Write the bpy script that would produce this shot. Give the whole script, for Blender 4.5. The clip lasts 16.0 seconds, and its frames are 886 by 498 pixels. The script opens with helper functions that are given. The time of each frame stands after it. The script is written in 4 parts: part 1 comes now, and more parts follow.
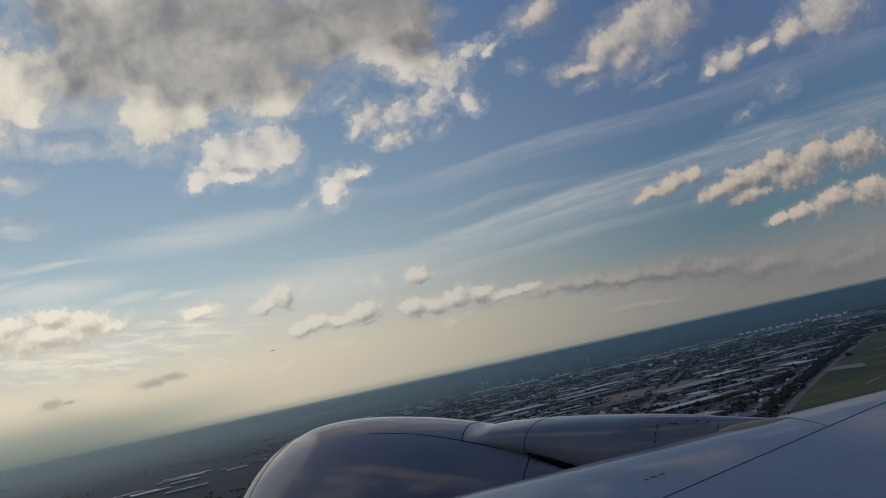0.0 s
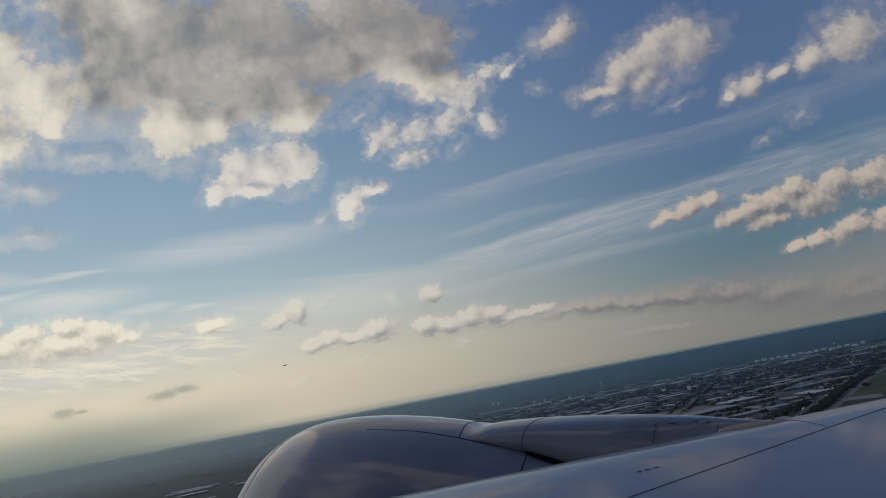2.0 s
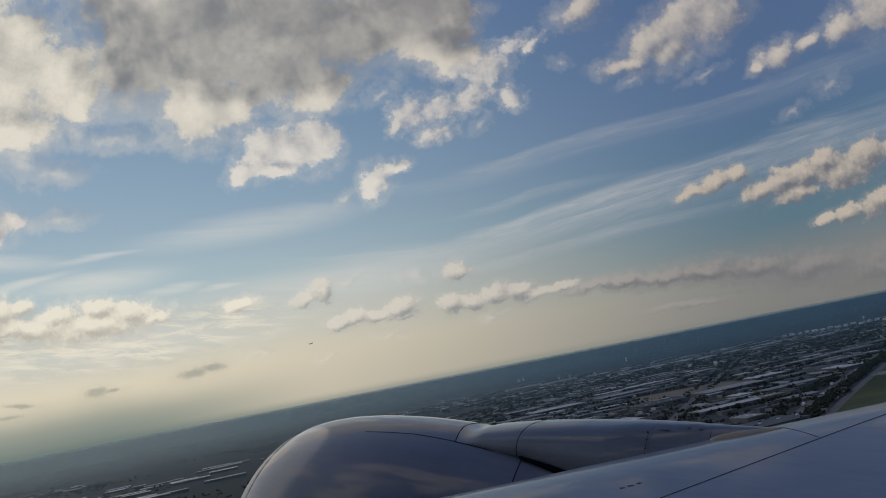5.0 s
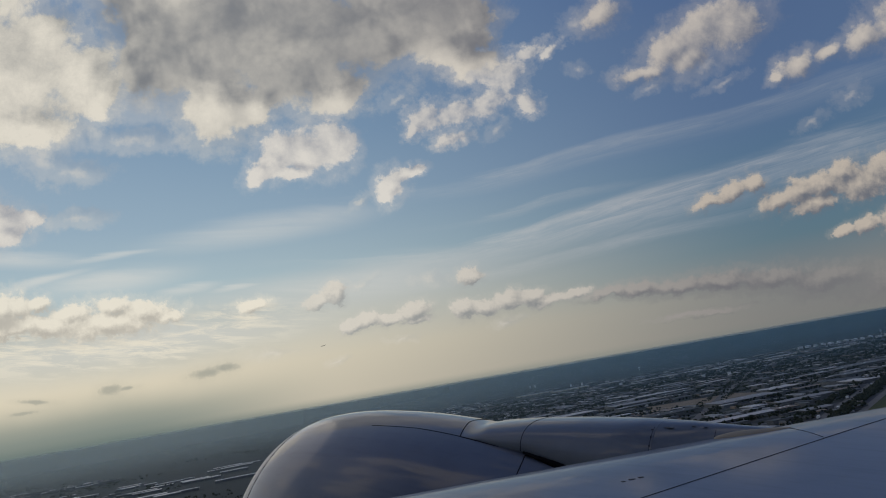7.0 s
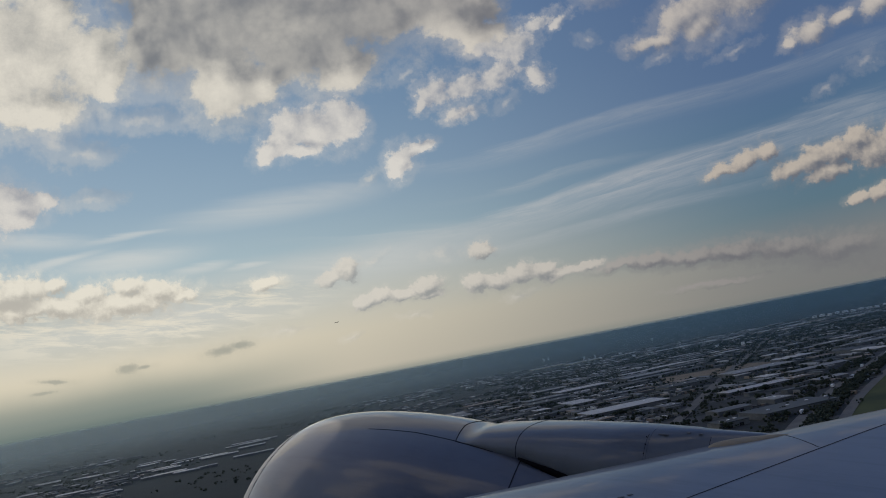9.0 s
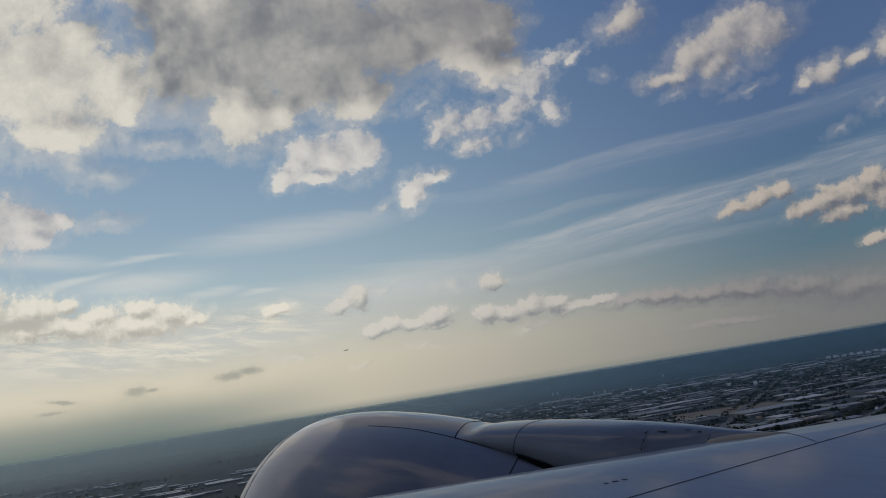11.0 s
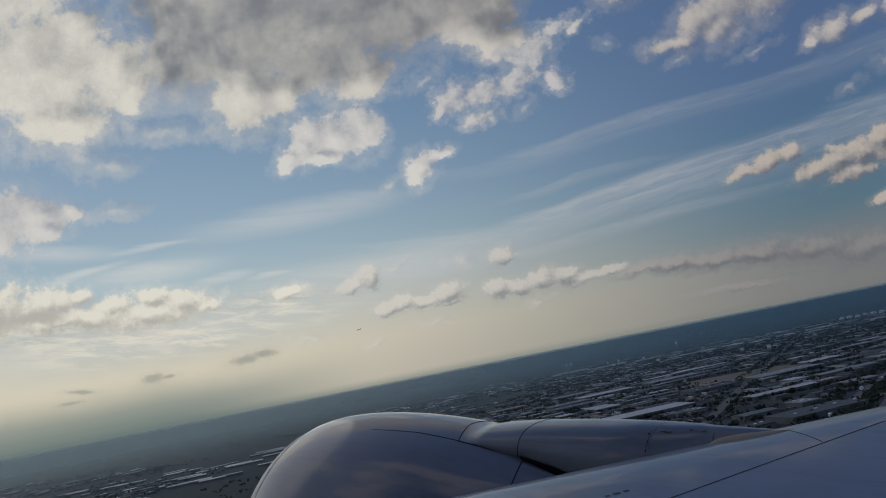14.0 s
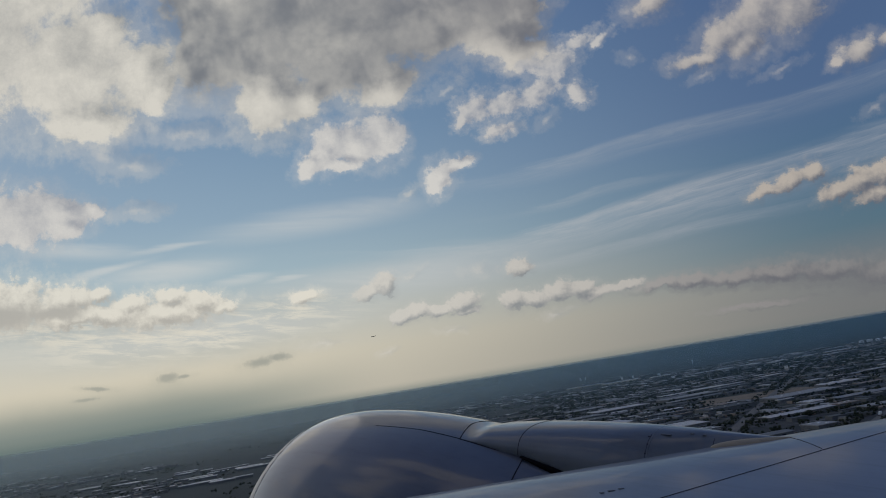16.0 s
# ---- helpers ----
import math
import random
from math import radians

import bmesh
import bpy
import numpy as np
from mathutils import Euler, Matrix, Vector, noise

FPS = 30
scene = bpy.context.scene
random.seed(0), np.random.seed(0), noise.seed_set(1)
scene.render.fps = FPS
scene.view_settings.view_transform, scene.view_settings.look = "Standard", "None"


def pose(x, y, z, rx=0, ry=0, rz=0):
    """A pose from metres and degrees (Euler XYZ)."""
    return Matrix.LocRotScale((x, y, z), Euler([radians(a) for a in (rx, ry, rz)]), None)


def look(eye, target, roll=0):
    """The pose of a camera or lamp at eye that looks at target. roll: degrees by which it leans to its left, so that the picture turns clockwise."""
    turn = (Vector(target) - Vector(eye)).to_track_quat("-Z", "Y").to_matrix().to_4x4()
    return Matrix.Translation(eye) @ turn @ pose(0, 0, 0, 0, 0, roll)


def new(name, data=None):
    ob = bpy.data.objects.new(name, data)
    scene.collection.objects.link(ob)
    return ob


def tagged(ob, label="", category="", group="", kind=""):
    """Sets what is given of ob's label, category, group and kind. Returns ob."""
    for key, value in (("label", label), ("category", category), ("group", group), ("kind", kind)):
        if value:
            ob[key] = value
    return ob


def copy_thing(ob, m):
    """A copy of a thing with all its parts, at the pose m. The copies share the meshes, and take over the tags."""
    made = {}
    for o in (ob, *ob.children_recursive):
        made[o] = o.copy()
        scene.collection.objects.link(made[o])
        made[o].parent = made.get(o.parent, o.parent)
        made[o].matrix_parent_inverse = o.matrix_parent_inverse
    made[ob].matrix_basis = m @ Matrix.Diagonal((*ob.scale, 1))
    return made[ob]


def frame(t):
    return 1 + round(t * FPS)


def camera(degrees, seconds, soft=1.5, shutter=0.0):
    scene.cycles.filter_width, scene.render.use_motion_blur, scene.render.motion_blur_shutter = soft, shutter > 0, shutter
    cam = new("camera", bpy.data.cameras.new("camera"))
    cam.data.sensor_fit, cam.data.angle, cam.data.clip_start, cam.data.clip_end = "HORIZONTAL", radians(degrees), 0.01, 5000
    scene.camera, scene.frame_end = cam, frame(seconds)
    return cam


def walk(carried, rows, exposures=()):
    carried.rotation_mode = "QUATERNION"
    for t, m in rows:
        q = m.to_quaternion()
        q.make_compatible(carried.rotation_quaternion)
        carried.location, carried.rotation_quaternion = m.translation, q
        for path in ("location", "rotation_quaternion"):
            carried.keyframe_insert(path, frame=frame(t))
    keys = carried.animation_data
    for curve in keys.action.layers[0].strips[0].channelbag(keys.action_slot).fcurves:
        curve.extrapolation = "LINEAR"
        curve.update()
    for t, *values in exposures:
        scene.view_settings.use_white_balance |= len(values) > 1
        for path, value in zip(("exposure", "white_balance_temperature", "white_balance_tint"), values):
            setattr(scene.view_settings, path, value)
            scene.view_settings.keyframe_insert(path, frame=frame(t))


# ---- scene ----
# the camera, held at a seat window over the wing
HEIGHT = 100.0      # of the eye over the ground
cam = camera(60.0, 16.0, 1.0)
ROWS = [
    (0.0, -0.607, 0.012, 0.014, 99.39, 12.23, -2.70),
    (0.5, -0.596, 0.019, -0.047, 99.71, 11.85, -2.51),
    (1.0, -0.580, 0.009, -0.100, 99.98, 11.41, -2.50),
    (1.5, -0.560, 0.016, -0.187, 100.42, 11.00, -2.27),
    (2.0, -0.524, 0.063, -0.250, 100.96, 10.69, -1.86),
    (2.5, -0.475, 0.011, -0.247, 101.17, 10.77, -1.50),
    (3.0, -0.412, 0.008, -0.216, 101.05, 11.06, -1.18),
    (3.5, -0.322, 0.003, -0.122, 100.59, 11.38, -0.76),
    (4.0, -0.244, 0.032, -0.023, 99.90, 11.53, -0.37),
    (6.5, -0.135, 0.012, -0.081, 99.61, 10.09, 0.75),
    (7.0, -0.121, 0.006, -0.143, 100.14, 9.80, 0.89),
    (7.5, -0.069, -0.009, -0.098, 100.29, 9.96, 1.33),
    (8.0, -0.000, -0.000, -0.000, 99.88, 10.29, 1.78),
    (8.5, 0.075, 0.012, 0.104, 99.02, 10.52, 1.66),
    (9.0, 0.137, 0.064, 0.138, 98.45, 10.66, 1.91),
    (11.5, 0.160, 0.042, -0.286, 101.26, 8.96, 2.60),
    (12.0, 0.174, 0.022, -0.262, 101.39, 9.28, 2.99),
    (12.5, 0.221, 0.029, -0.162, 100.92, 9.89, 3.02),
    (13.0, 0.272, 0.096, -0.066, 100.23, 10.57, 3.20),
    (13.5, 0.296, 0.061, 0.025, 99.55, 10.94, 3.27),
    (14.0, 0.336, 0.121, 0.022, 99.24, 11.23, 3.60),
    (14.5, 0.321, 0.086, -0.054, 99.52, 10.61, 3.82),
    (15.0, 0.332, 0.045, -0.087, 99.82, 9.93, 3.90),
    (15.5, 0.367, 0.063, -0.115, 100.01, 9.52, 4.23),
    (16.0, 0.416, 0.095, -0.119, 100.10, 9.23, 4.57),
]
walk(cam, [(t, pose(x, y, HEIGHT + z, rx, ry, rz)) for t, x, y, z, rx, ry, rz in ROWS],
     exposures=((0.0, 0.0, 6520, 10), (8.0, -0.05, 6400, 10), (16.0, -0.15, 6200, 10)))

# ---------------------------------------------------------------- world, sun
SUN_AZ, SUN_EL = -46.0, 15.0     # degrees clockwise from +y, and above the horizon


def lin(r, g, b):
    return tuple((c / 255 / 12.92) if c <= 10 else ((c / 255 + 0.055) / 1.055) ** 2.4 for c in (r, g, b)) + (1.0,)


class Net:
    """Short hand for node trees."""

    def __init__(self, tree):
        self.tree = tree
        tree.nodes.clear()

    def node(self, kind, **settings):
        n = self.tree.nodes.new(kind)
        for key, value in settings.items():
            setattr(n, key, value)
        return n

    def put(self, socket, value):
        if isinstance(value, bpy.types.NodeSocket):
            self.tree.links.new(value, socket)
        else:
            socket.default_value = value

    def math(self, op, a, b=0.0, c=0.0, clamp=False):
        n = self.node("ShaderNodeMath", operation=op, use_clamp=clamp)
        for s, v in zip(n.inputs, (a, b, c)):
            self.put(s, v)
        return n.outputs[0]

    def vec(self, op, a, b=(0, 0, 0), scale=None):
        n = self.node("ShaderNodeVectorMath", operation=op)
        self.put(n.inputs[0], a)
        self.put(n.inputs[1], b)
        if scale is not None:
            self.put(n.inputs["Scale"], scale)
        return n.outputs["Value"] if op in ("DOT_PRODUCT", "LENGTH", "DISTANCE") else n.outputs["Vector"]

    def step(self, x, a, b, lo=0.0, hi=1.0):
        n = self.node("ShaderNodeMapRange", interpolation_type="SMOOTHSTEP")
        for s, v in zip(n.inputs, (x, a, b, lo, hi)):
            self.put(s, v)
        return n.outputs[0]

    def linear(self, x, a, b, lo=0.0, hi=1.0):
        n = self.node("ShaderNodeMapRange")
        for s, v in zip(n.inputs, (x, a, b, lo, hi)):
            self.put(s, v)
        return n.outputs[0]

    def mix(self, f, a, b, blend="MIX"):
        n = self.node("ShaderNodeMix", data_type="RGBA", blend_type=blend)
        n.clamp_factor = True
        self.put(n.inputs[0], f)
        self.put(n.inputs[6], a)
        self.put(n.inputs[7], b)
        return n.outputs[2]

    def noise(self, v, scale, detail=6.0, rough=0.55, distort=0.0, kind="FBM"):
        n = self.node("ShaderNodeTexNoise", noise_dimensions="3D", noise_type=kind)
        self.put(n.inputs["Vector"], v)
        for key, value in (("Scale", scale), ("Detail", detail), ("Roughness", rough), ("Distortion", distort)):
            n.inputs[key].default_value = value
        return n.outputs[0]

    def mapping(self, v, loc=(0, 0, 0), rot=(0, 0, 0), scale=(1, 1, 1), kind="POINT"):
        n = self.node("ShaderNodeMapping", vector_type=kind)
        self.put(n.inputs[0], v)
        n.inputs[1].default_value, n.inputs[2].default_value, n.inputs[3].default_value = loc, rot, scale
        return n.outputs[0]

    def ramp(self, x, stops, mode="LINEAR"):
        n = self.node("ShaderNodeValToRGB")
        n.color_ramp.interpolation = mode
        while len(n.color_ramp.elements) < len(stops):
            n.color_ramp.elements.new(0.5)
        for e, (p, c) in zip(n.color_ramp.elements, stops):
            e.position, e.color = p, c
        self.put(n.inputs[0], x)
        return n.outputs[0]

    def xyz(self, x, y, z):
        n = self.node("ShaderNodeCombineXYZ")
        for s, v in zip(n.inputs, (x, y, z)):
            self.put(s, v)
        return n.outputs[0]


# Clouds, on a chart of the sky: a plane touching the sky's dome 9.7 degrees above the horizon in the +y
# direction, turned by 10.5 degrees, one unit about 4.2 degrees across; x to the right, y down, from a corner.
CHART = Matrix(((0.98343, 0.18128, 0.0), (0.03061, -0.16603, -0.98565), (-0.17868, 0.96931, -0.16883)))
FOCAL = 13.58
LEFT_BANK = [  # x, y, half width, half height, turn
    (0.25, 1.35, 1.5, 1.2, 0), (1.55, 1.35, 0.75, 0.85, 0), (-1.6, 0.6, 1.7, 1.9, 0), (1.95, 1.85, 0.45, 0.5, 0), (0.6, 2.35, 0.9, 0.4, 0), (-0.4, -0.2, 1.4, 0.9, 0), (0.9, 0.7, 0.7, 0.5, 26),
]
LEFT_FRINGE = [(0.95, 2.85, 0.55, 0.3, 26), (1.55, 3.05, 0.5, 0.18, 0), (2.5, 2.45, 0.8, 0.2, 0), (1.6, 3.88, 0.5, 0.14, -9), (2.75, 1.8, 0.7, 0.35, 0), (1.3, 2.5, 0.4, 0.25, 0)]
HIGH_BANK = [
    (3.0, -0.3, 1.15, 1.2, 0), (2.75, 0.95, 0.72, 0.85, 0), (4.0, 1.75, 0.78, 0.78, 0), (3.7, 0.7, 1.1, 0.9, 0), (5.2, 0.6, 1.5, 1.45, 0), (4.7, 1.9, 0.5, 0.4, 0), (6.1, 1.62, 0.75, 0.46, -26),
    (7.2, 0.25, 1.6, 1.05, -9), (8.3, 0.95, 0.62, 0.42, 0), (8.45, 0.3, 0.5, 0.7, 0), (5.0, -1.6, 4.6, 1.5, 0),
]
# where the high bank's thick cores get shade painted into their colour
CORE_SHADE = [(8.5, 0.6, 0.6, 0.45, 0), (2.75, 1.15, 0.6, 0.75, 0), (4.7, 0.25, 1.0, 0.75, 0), (6.6, 0.55, 1.0, 0.8, -9), (5.4, 1.25, 0.7, 0.5, 0), (2.4, 0.2, 0.6, 0.8, 0), (3.5, 0.9, 0.7, 0.5, 0), (5.0, -1.8, 4.6, 1.2, 0), (7.9, 0.1, 0.8, 0.5, 0)]
PUFFS = [
    (5.55, 2.62, 0.632, 0.468, 0), (6.1, 2.5, 0.414, 0.52, 0), (5.15, 2.6, 0.391, 0.468, 0), (4.95, 2.9, 0.322, 0.338, 0), (4.75, 3.1, 0.345, 0.208, -26), (5.3, 3.05, 0.402, 0.13, -9),
    (7.08, 3.17, 0.38, 0.3, -40), (7.4, 2.97, 0.345, 0.143, -26), (6.98, 3.32, 0.253, 0.13, -26),
    (0.2, 3.88, 0.713, 0.39, 0), (0.75, 3.86, 0.276, 0.221, 0), (-0.6, 4.0, 1.035, 0.65, 0), (0.25, 4.15, 0.46, 0.26, 0),
]
CHAIN = [
    (7.68, 2.0, 0.391, 0.3, -40), (7.45, 2.22, 0.23, 0.125, -40), (8.25, 1.9, 0.517, 0.25, -16), (8.8, 1.68, 0.483, 0.275, -26), (9.1, 1.2, 0.552, 0.325, -40), (9.5, 0.8, 0.368, 0.163, -26),
    (9.5, 1.72, 0.23, 0.275, -40), (8.15, 2.35, 0.345, 0.15, -16), (9.86, 0.78, 0.276, 0.112, -40), (8.6, 1.1, 0.575, 0.312, -9),
]
RIGHT_PUFFS = [
    (10.75, 0.12, 0.454, 0.336, -40), (12.0, 0.72, 0.67, 0.403, -40), (12.55, 0.35, 0.81, 0.47, -40), (12.35, 0.85, 0.54, 0.358, -26), (11.55, 1.15, 0.626, 0.179, -16), (13.1, 0.25, 0.81, 0.504, -26),
    (14.3, 0.95, 0.454, 0.269, -26), (13.95, 1.2, 0.238, 0.134, -26), (14.85, 0.72, 0.346, 0.157, -40), (15.5, 0.45, 0.454, 0.291, -26), (16.3, 0.0, 0.864, 0.56, -26),
]
LOW_PUFFS = [
    (12.75, 3.42, 0.374, 0.156, -26), (13.15, 3.22, 0.33, 0.195, -26), (13.55, 3.08, 0.264, 0.208, 0), (13.95, 3.4, 0.374, 0.221, -26), (14.35, 3.2, 0.396, 0.26, -26), (14.75, 3.08, 0.396, 0.26, -26), (15.15, 2.88, 0.374, 0.286, -26),
    (14.65, 3.42, 0.55, 0.182, -16), (15.5, 3.08, 0.66, 0.338, -16), (15.9, 2.75, 0.55, 0.312, -16), (16.7, 2.6, 0.66, 0.39, -16), (15.2, 3.88, 0.286, 0.13, -16), (15.6, 3.75, 0.33, 0.195, -26), (16.2, 3.55, 0.55, 0.26, -26), (17.0, 3.4, 0.55, 0.325, -16),
]
FAR_BANK = [
    (5.85, 5.26, 0.33, 0.182, -26), (6.12, 5.1, 0.242, 0.234, 0), (8.5, 4.78, 0.3, 0.17, -9), (6.45, 5.68, 0.33, 0.156, -16), (6.7, 5.58, 0.242, 0.182, 0), (7.1, 5.55, 0.44, 0.117, -9), (7.5, 5.4, 0.352, 0.208, -16),
    (7.6, 5.58, 0.33, 0.078, -9), (8.4, 5.36, 0.264, 0.208, 0), (8.75, 5.32, 0.33, 0.182, 0), (9.15, 5.22, 0.374, 0.208, -16), (9.6, 5.13, 0.33, 0.169, -16), (9.9, 5.2, 0.44, 0.13, -16), (10.35, 5.08, 0.33, 0.117, -16),
]
FAR_RIDGE = [(10.95, 5.04, 0.55, 0.13, -16), (11.5, 4.95, 0.55, 0.17, -9), (12.2, 4.93, 0.8, 0.2, -9), (13.0, 4.82, 0.8, 0.24, -9), (13.9, 4.76, 0.9, 0.27, -9), (14.9, 4.76, 1.0, 0.3, -9), (16.4, 4.7, 1.4, 0.38, -9), (12.6, 5.42, 0.9, 0.07, -9)]
LOW_LEFT = [
    (-1.0, 5.6, 1.61, 0.608, 0), (0.35, 5.45, 0.713, 0.351, 0), (0.9, 5.38, 0.287, 0.189, 0), (0.3, 5.8, 0.69, 0.27, 0), (2.2, 5.36, 0.391, 0.203, 0), (2.75, 5.45, 0.517, 0.23, 0), (1.5, 5.55, 0.575, 0.216, -9), (2.1, 5.7, 1.3, 0.3, -9), (1.0, 5.75, 1.0, 0.25, 0), (3.2, 5.55, 0.345, 0.135, -9),
    (4.65, 5.35, 0.391, 0.149, -16),
]
# undersides of the low left clouds, darkened by shade put into their colour
LOW_DARK = [(0.1, 5.74, 0.7, 0.16, -9), (-1.0, 5.8, 1.2, 0.3, 0)]
SCRAPS = [
    (6.55, 3.45, 0.25, 0.08, -40), (7.15, 1.68, 0.32, 0.14, -26), (8.95, 2.2, 0.25, 0.12, -40), (10.4, 1.12, 0.2, 0.12, 0), (6.55, 4.93, 0.25, 0.07, -26), (11.65, 1.42, 0.3, 0.1, -26), (10.3, 0.28, 0.25, 0.18, -40), (8.15, 2.35, 0.36, 0.14, -16),
    (7.3, 5.92, 0.25, 0.07, -9), (9.15, 5.57, 0.28, 0.08, -16), (5.0, 6.2, 0.4, 0.08, -9), (12.7, 1.0, 0.5, 0.2, -26), (7.75, 4.85, 0.3, 0.1, -9), (14.6, 1.95, 0.3, 0.1, -26), (13.0, 1.3, 0.4, 0.08, -26), (6.2, 6.3, 0.2, 0.06, -26), (15.3, 1.5, 0.3, 0.15, -26),
]
GREY_SCRAPS = [(3.9, 6.54, 0.44, 0.126, -9), (4.2, 6.45, 0.33, 0.098, -9), (2.2, 6.85, 0.286, 0.126, -9), (0.9, 7.08, 0.374, 0.056, 0), (2.5, 6.82, 0.22, 0.056, -9), (0.7, 7.28, 0.275, 0.042, -9)]
WISPS = [
    (2.1, 4.5, 1.1, 0.06, -9), (1.0, 4.95, 1.0, 0.1, -16), (3.5, 5.06, 0.6, 0.09, -9), (4.4, 5.02, 0.5, 0.05, -9), (0.6, 4.58, 1.2, 0.14, 0), (4.8, 4.0, 2.0, 0.25, -9),
    (6.6, 4.9, 2.6, 0.4, -9), (2.2, 4.95, 1.4, 0.25, -9), (2.8, 6.0, 3.2, 0.35, -9),
]
RIPPLES = [(2.6, 6.05, 3.2, 0.45, -9), (4.3, 5.65, 1.0, 0.3, -16), (0.2, 6.1, 1.4, 0.3, 0)]

world = bpy.data.worlds.new("sky")
scene.world = world
world.use_nodes = True
W = Net(world.node_tree)
way = W.node("ShaderNodeTexCoord").outputs["Generated"]
way = W.vec("NORMALIZE", way)
side = W.vec("DOT_PRODUCT", way, tuple(CHART.col[0]))
rise = W.vec("DOT_PRODUCT", way, tuple(CHART.col[1]))
deep = W.math("MULTIPLY", W.vec("DOT_PRODUCT", way, tuple(CHART.col[2])), -1)
inside = W.step(deep, 0.45, 0.62)
safe = W.math("MAXIMUM", deep, 0.2)
cx = W.math("ADD", W.math("MULTIPLY", W.math("DIVIDE", side, safe), FOCAL), 7.84)
cy = W.math("SUBTRACT", 4.41, W.math("MULTIPLY", W.math("DIVIDE", rise, safe), FOCAL))
chart = W.xyz(cx, cy, 0)
split = W.node("ShaderNodeSeparateXYZ")
W.put(split.inputs[0], way)
up = split.outputs[2]
elevation = W.math("MULTIPLY", W.math("ARCSINE", up), 57.2958)
sunway = Vector((math.sin(radians(SUN_AZ)) * math.cos(radians(SUN_EL)), math.cos(radians(SUN_AZ)) * math.cos(radians(SUN_EL)), math.sin(radians(SUN_EL))))
sunward = W.vec("DOT_PRODUCT", way, tuple(sunway))
flatlen = W.math("SQRT", W.math("SUBTRACT", 1.0, W.math("MULTIPLY", up, up)))
azsun = W.math("DIVIDE", W.vec("DOT_PRODUCT", way, (math.sin(radians(SUN_AZ)), math.cos(radians(SUN_AZ)), 0)), W.math("MAXIMUM", flatlen, 0.05))

# clear air: a physical sky under summer haze that pales towards the horizon and the sun
nishita = W.node("ShaderNodeTexSky", sky_type="NISHITA", sun_disc=False, sun_elevation=radians(SUN_EL), sun_rotation=radians(SUN_AZ % 360), dust_density=2.0)
physical = W.mix(0.10, (0, 0, 0, 1), nishita.outputs[0])
e = W.linear(elevation, 0.0, 60.0)
air = W.ramp(e, [(0.0, lin(126, 125, 122)), (0.05, lin(126, 128, 127)), (0.10, lin(94, 119, 132)), (0.17, lin(84, 114, 139)), (0.26, lin(84, 108, 142)), (0.36, lin(79, 102, 139)), (0.5, lin(62, 89, 138)), (1.0, lin(42, 68, 118))])
warm = W.ramp(e, [(0.0, lin(204, 195, 174)), (0.06, lin(220, 210, 186)), (0.11, lin(210, 208, 195)), (0.17, lin(172, 191, 197)), (0.24, lin(148, 172, 189)), (0.33, lin(126, 154, 179)), (0.45, lin(112, 140, 170)), (1.0, lin(56, 88, 146))])
sky = W.mix(W.step(azsun, 0.28, 0.98), air, warm)
sky = W.mix(W.step(elevation, 8.0, 50.0, 0.0, 0.2), sky, physical)

LEANS = (26, 0, -9, -16, -26, -40)


def turned(place, degrees):
    """The chart turned, so that clouds which lean by that much lie level in it."""
    if not degrees:
        return place
    c, sn = math.cos(radians(degrees)), math.sin(radians(degrees))
    return W.xyz(W.vec("DOT_PRODUCT", place, (c, sn, 0)), W.vec("DOT_PRODUCT", place, (-sn, c, 0)), 0.0)


def ellipses(table, place, soft):
    least = None
    for lean in LEANS:
        rows = [q for q in table if lean == min(LEANS, key=lambda v: abs(v - q[4]))]
        if not rows:
            continue
        level = turned(place, lean)
        c, sn = math.cos(radians(lean)), math.sin(radians(lean))
        for x, y, a, b, turn in rows:
            u, v = c * x + sn * y, -sn * x + c * y
            n = W.node("ShaderNodeVectorMath", operation="MULTIPLY_ADD")
            W.put(n.inputs[0], level)
            n.inputs[1].default_value, n.inputs[2].default_value = (1 / a, 1 / b, 0), (-u / a, -v / b, 0)
            d = W.vec("LENGTH", n.outputs[0])
            least = d if least is None else W.math("SMOOTH_MIN", least, d, soft)
    return W.math("SUBTRACT", 1.0, least)


# thin high ice cloud: fallen streaks, and long bowed bands drawn out by the wind
slant = W.mapping(chart, (0, 0, 3), (0, 0, radians(14)), (0.12, 1.1, 1))
fibres = W.noise(slant, 1.2, 7, 0.6, 0.4)
ice = W.mix(W.step(azsun, 0.3, 0.95), lin(150, 157, 167), lin(224, 221, 212))
veil = ellipses(WISPS, W.vec("ADD", chart, W.vec("SCALE", W.xyz(0, W.math("SUBTRACT", fibres, 0.5), 0), scale=0.35)), 0.3)
veil = W.math("MULTIPLY", W.step(veil, -0.4, 0.9), W.step(fibres, 0.25, 0.68, 0.3, 1.0))
veil = W.math("MULTIPLY", W.math("MULTIPLY", veil, 0.62), inside)
sky = W.mix(veil, sky, ice)


def curve(x, points):
    """A smooth line through points, over the chart's x from 4 to 18."""
    n = W.node("ShaderNodeFloatCurve")
    c = n.mapping.curves[0]
    n.mapping.use_clip = False
    for k, (px, py) in enumerate(points):
        at = ((px - 4) / 14, py / 8)
        if k < 2:
            c.points[k].location = at
        else:
            c.points.new(*at)
    n.mapping.update()
    W.put(n.inputs["Value"], W.linear(x, 4, 18))
    return W.math("MULTIPLY", n.outputs[0], 8.0)


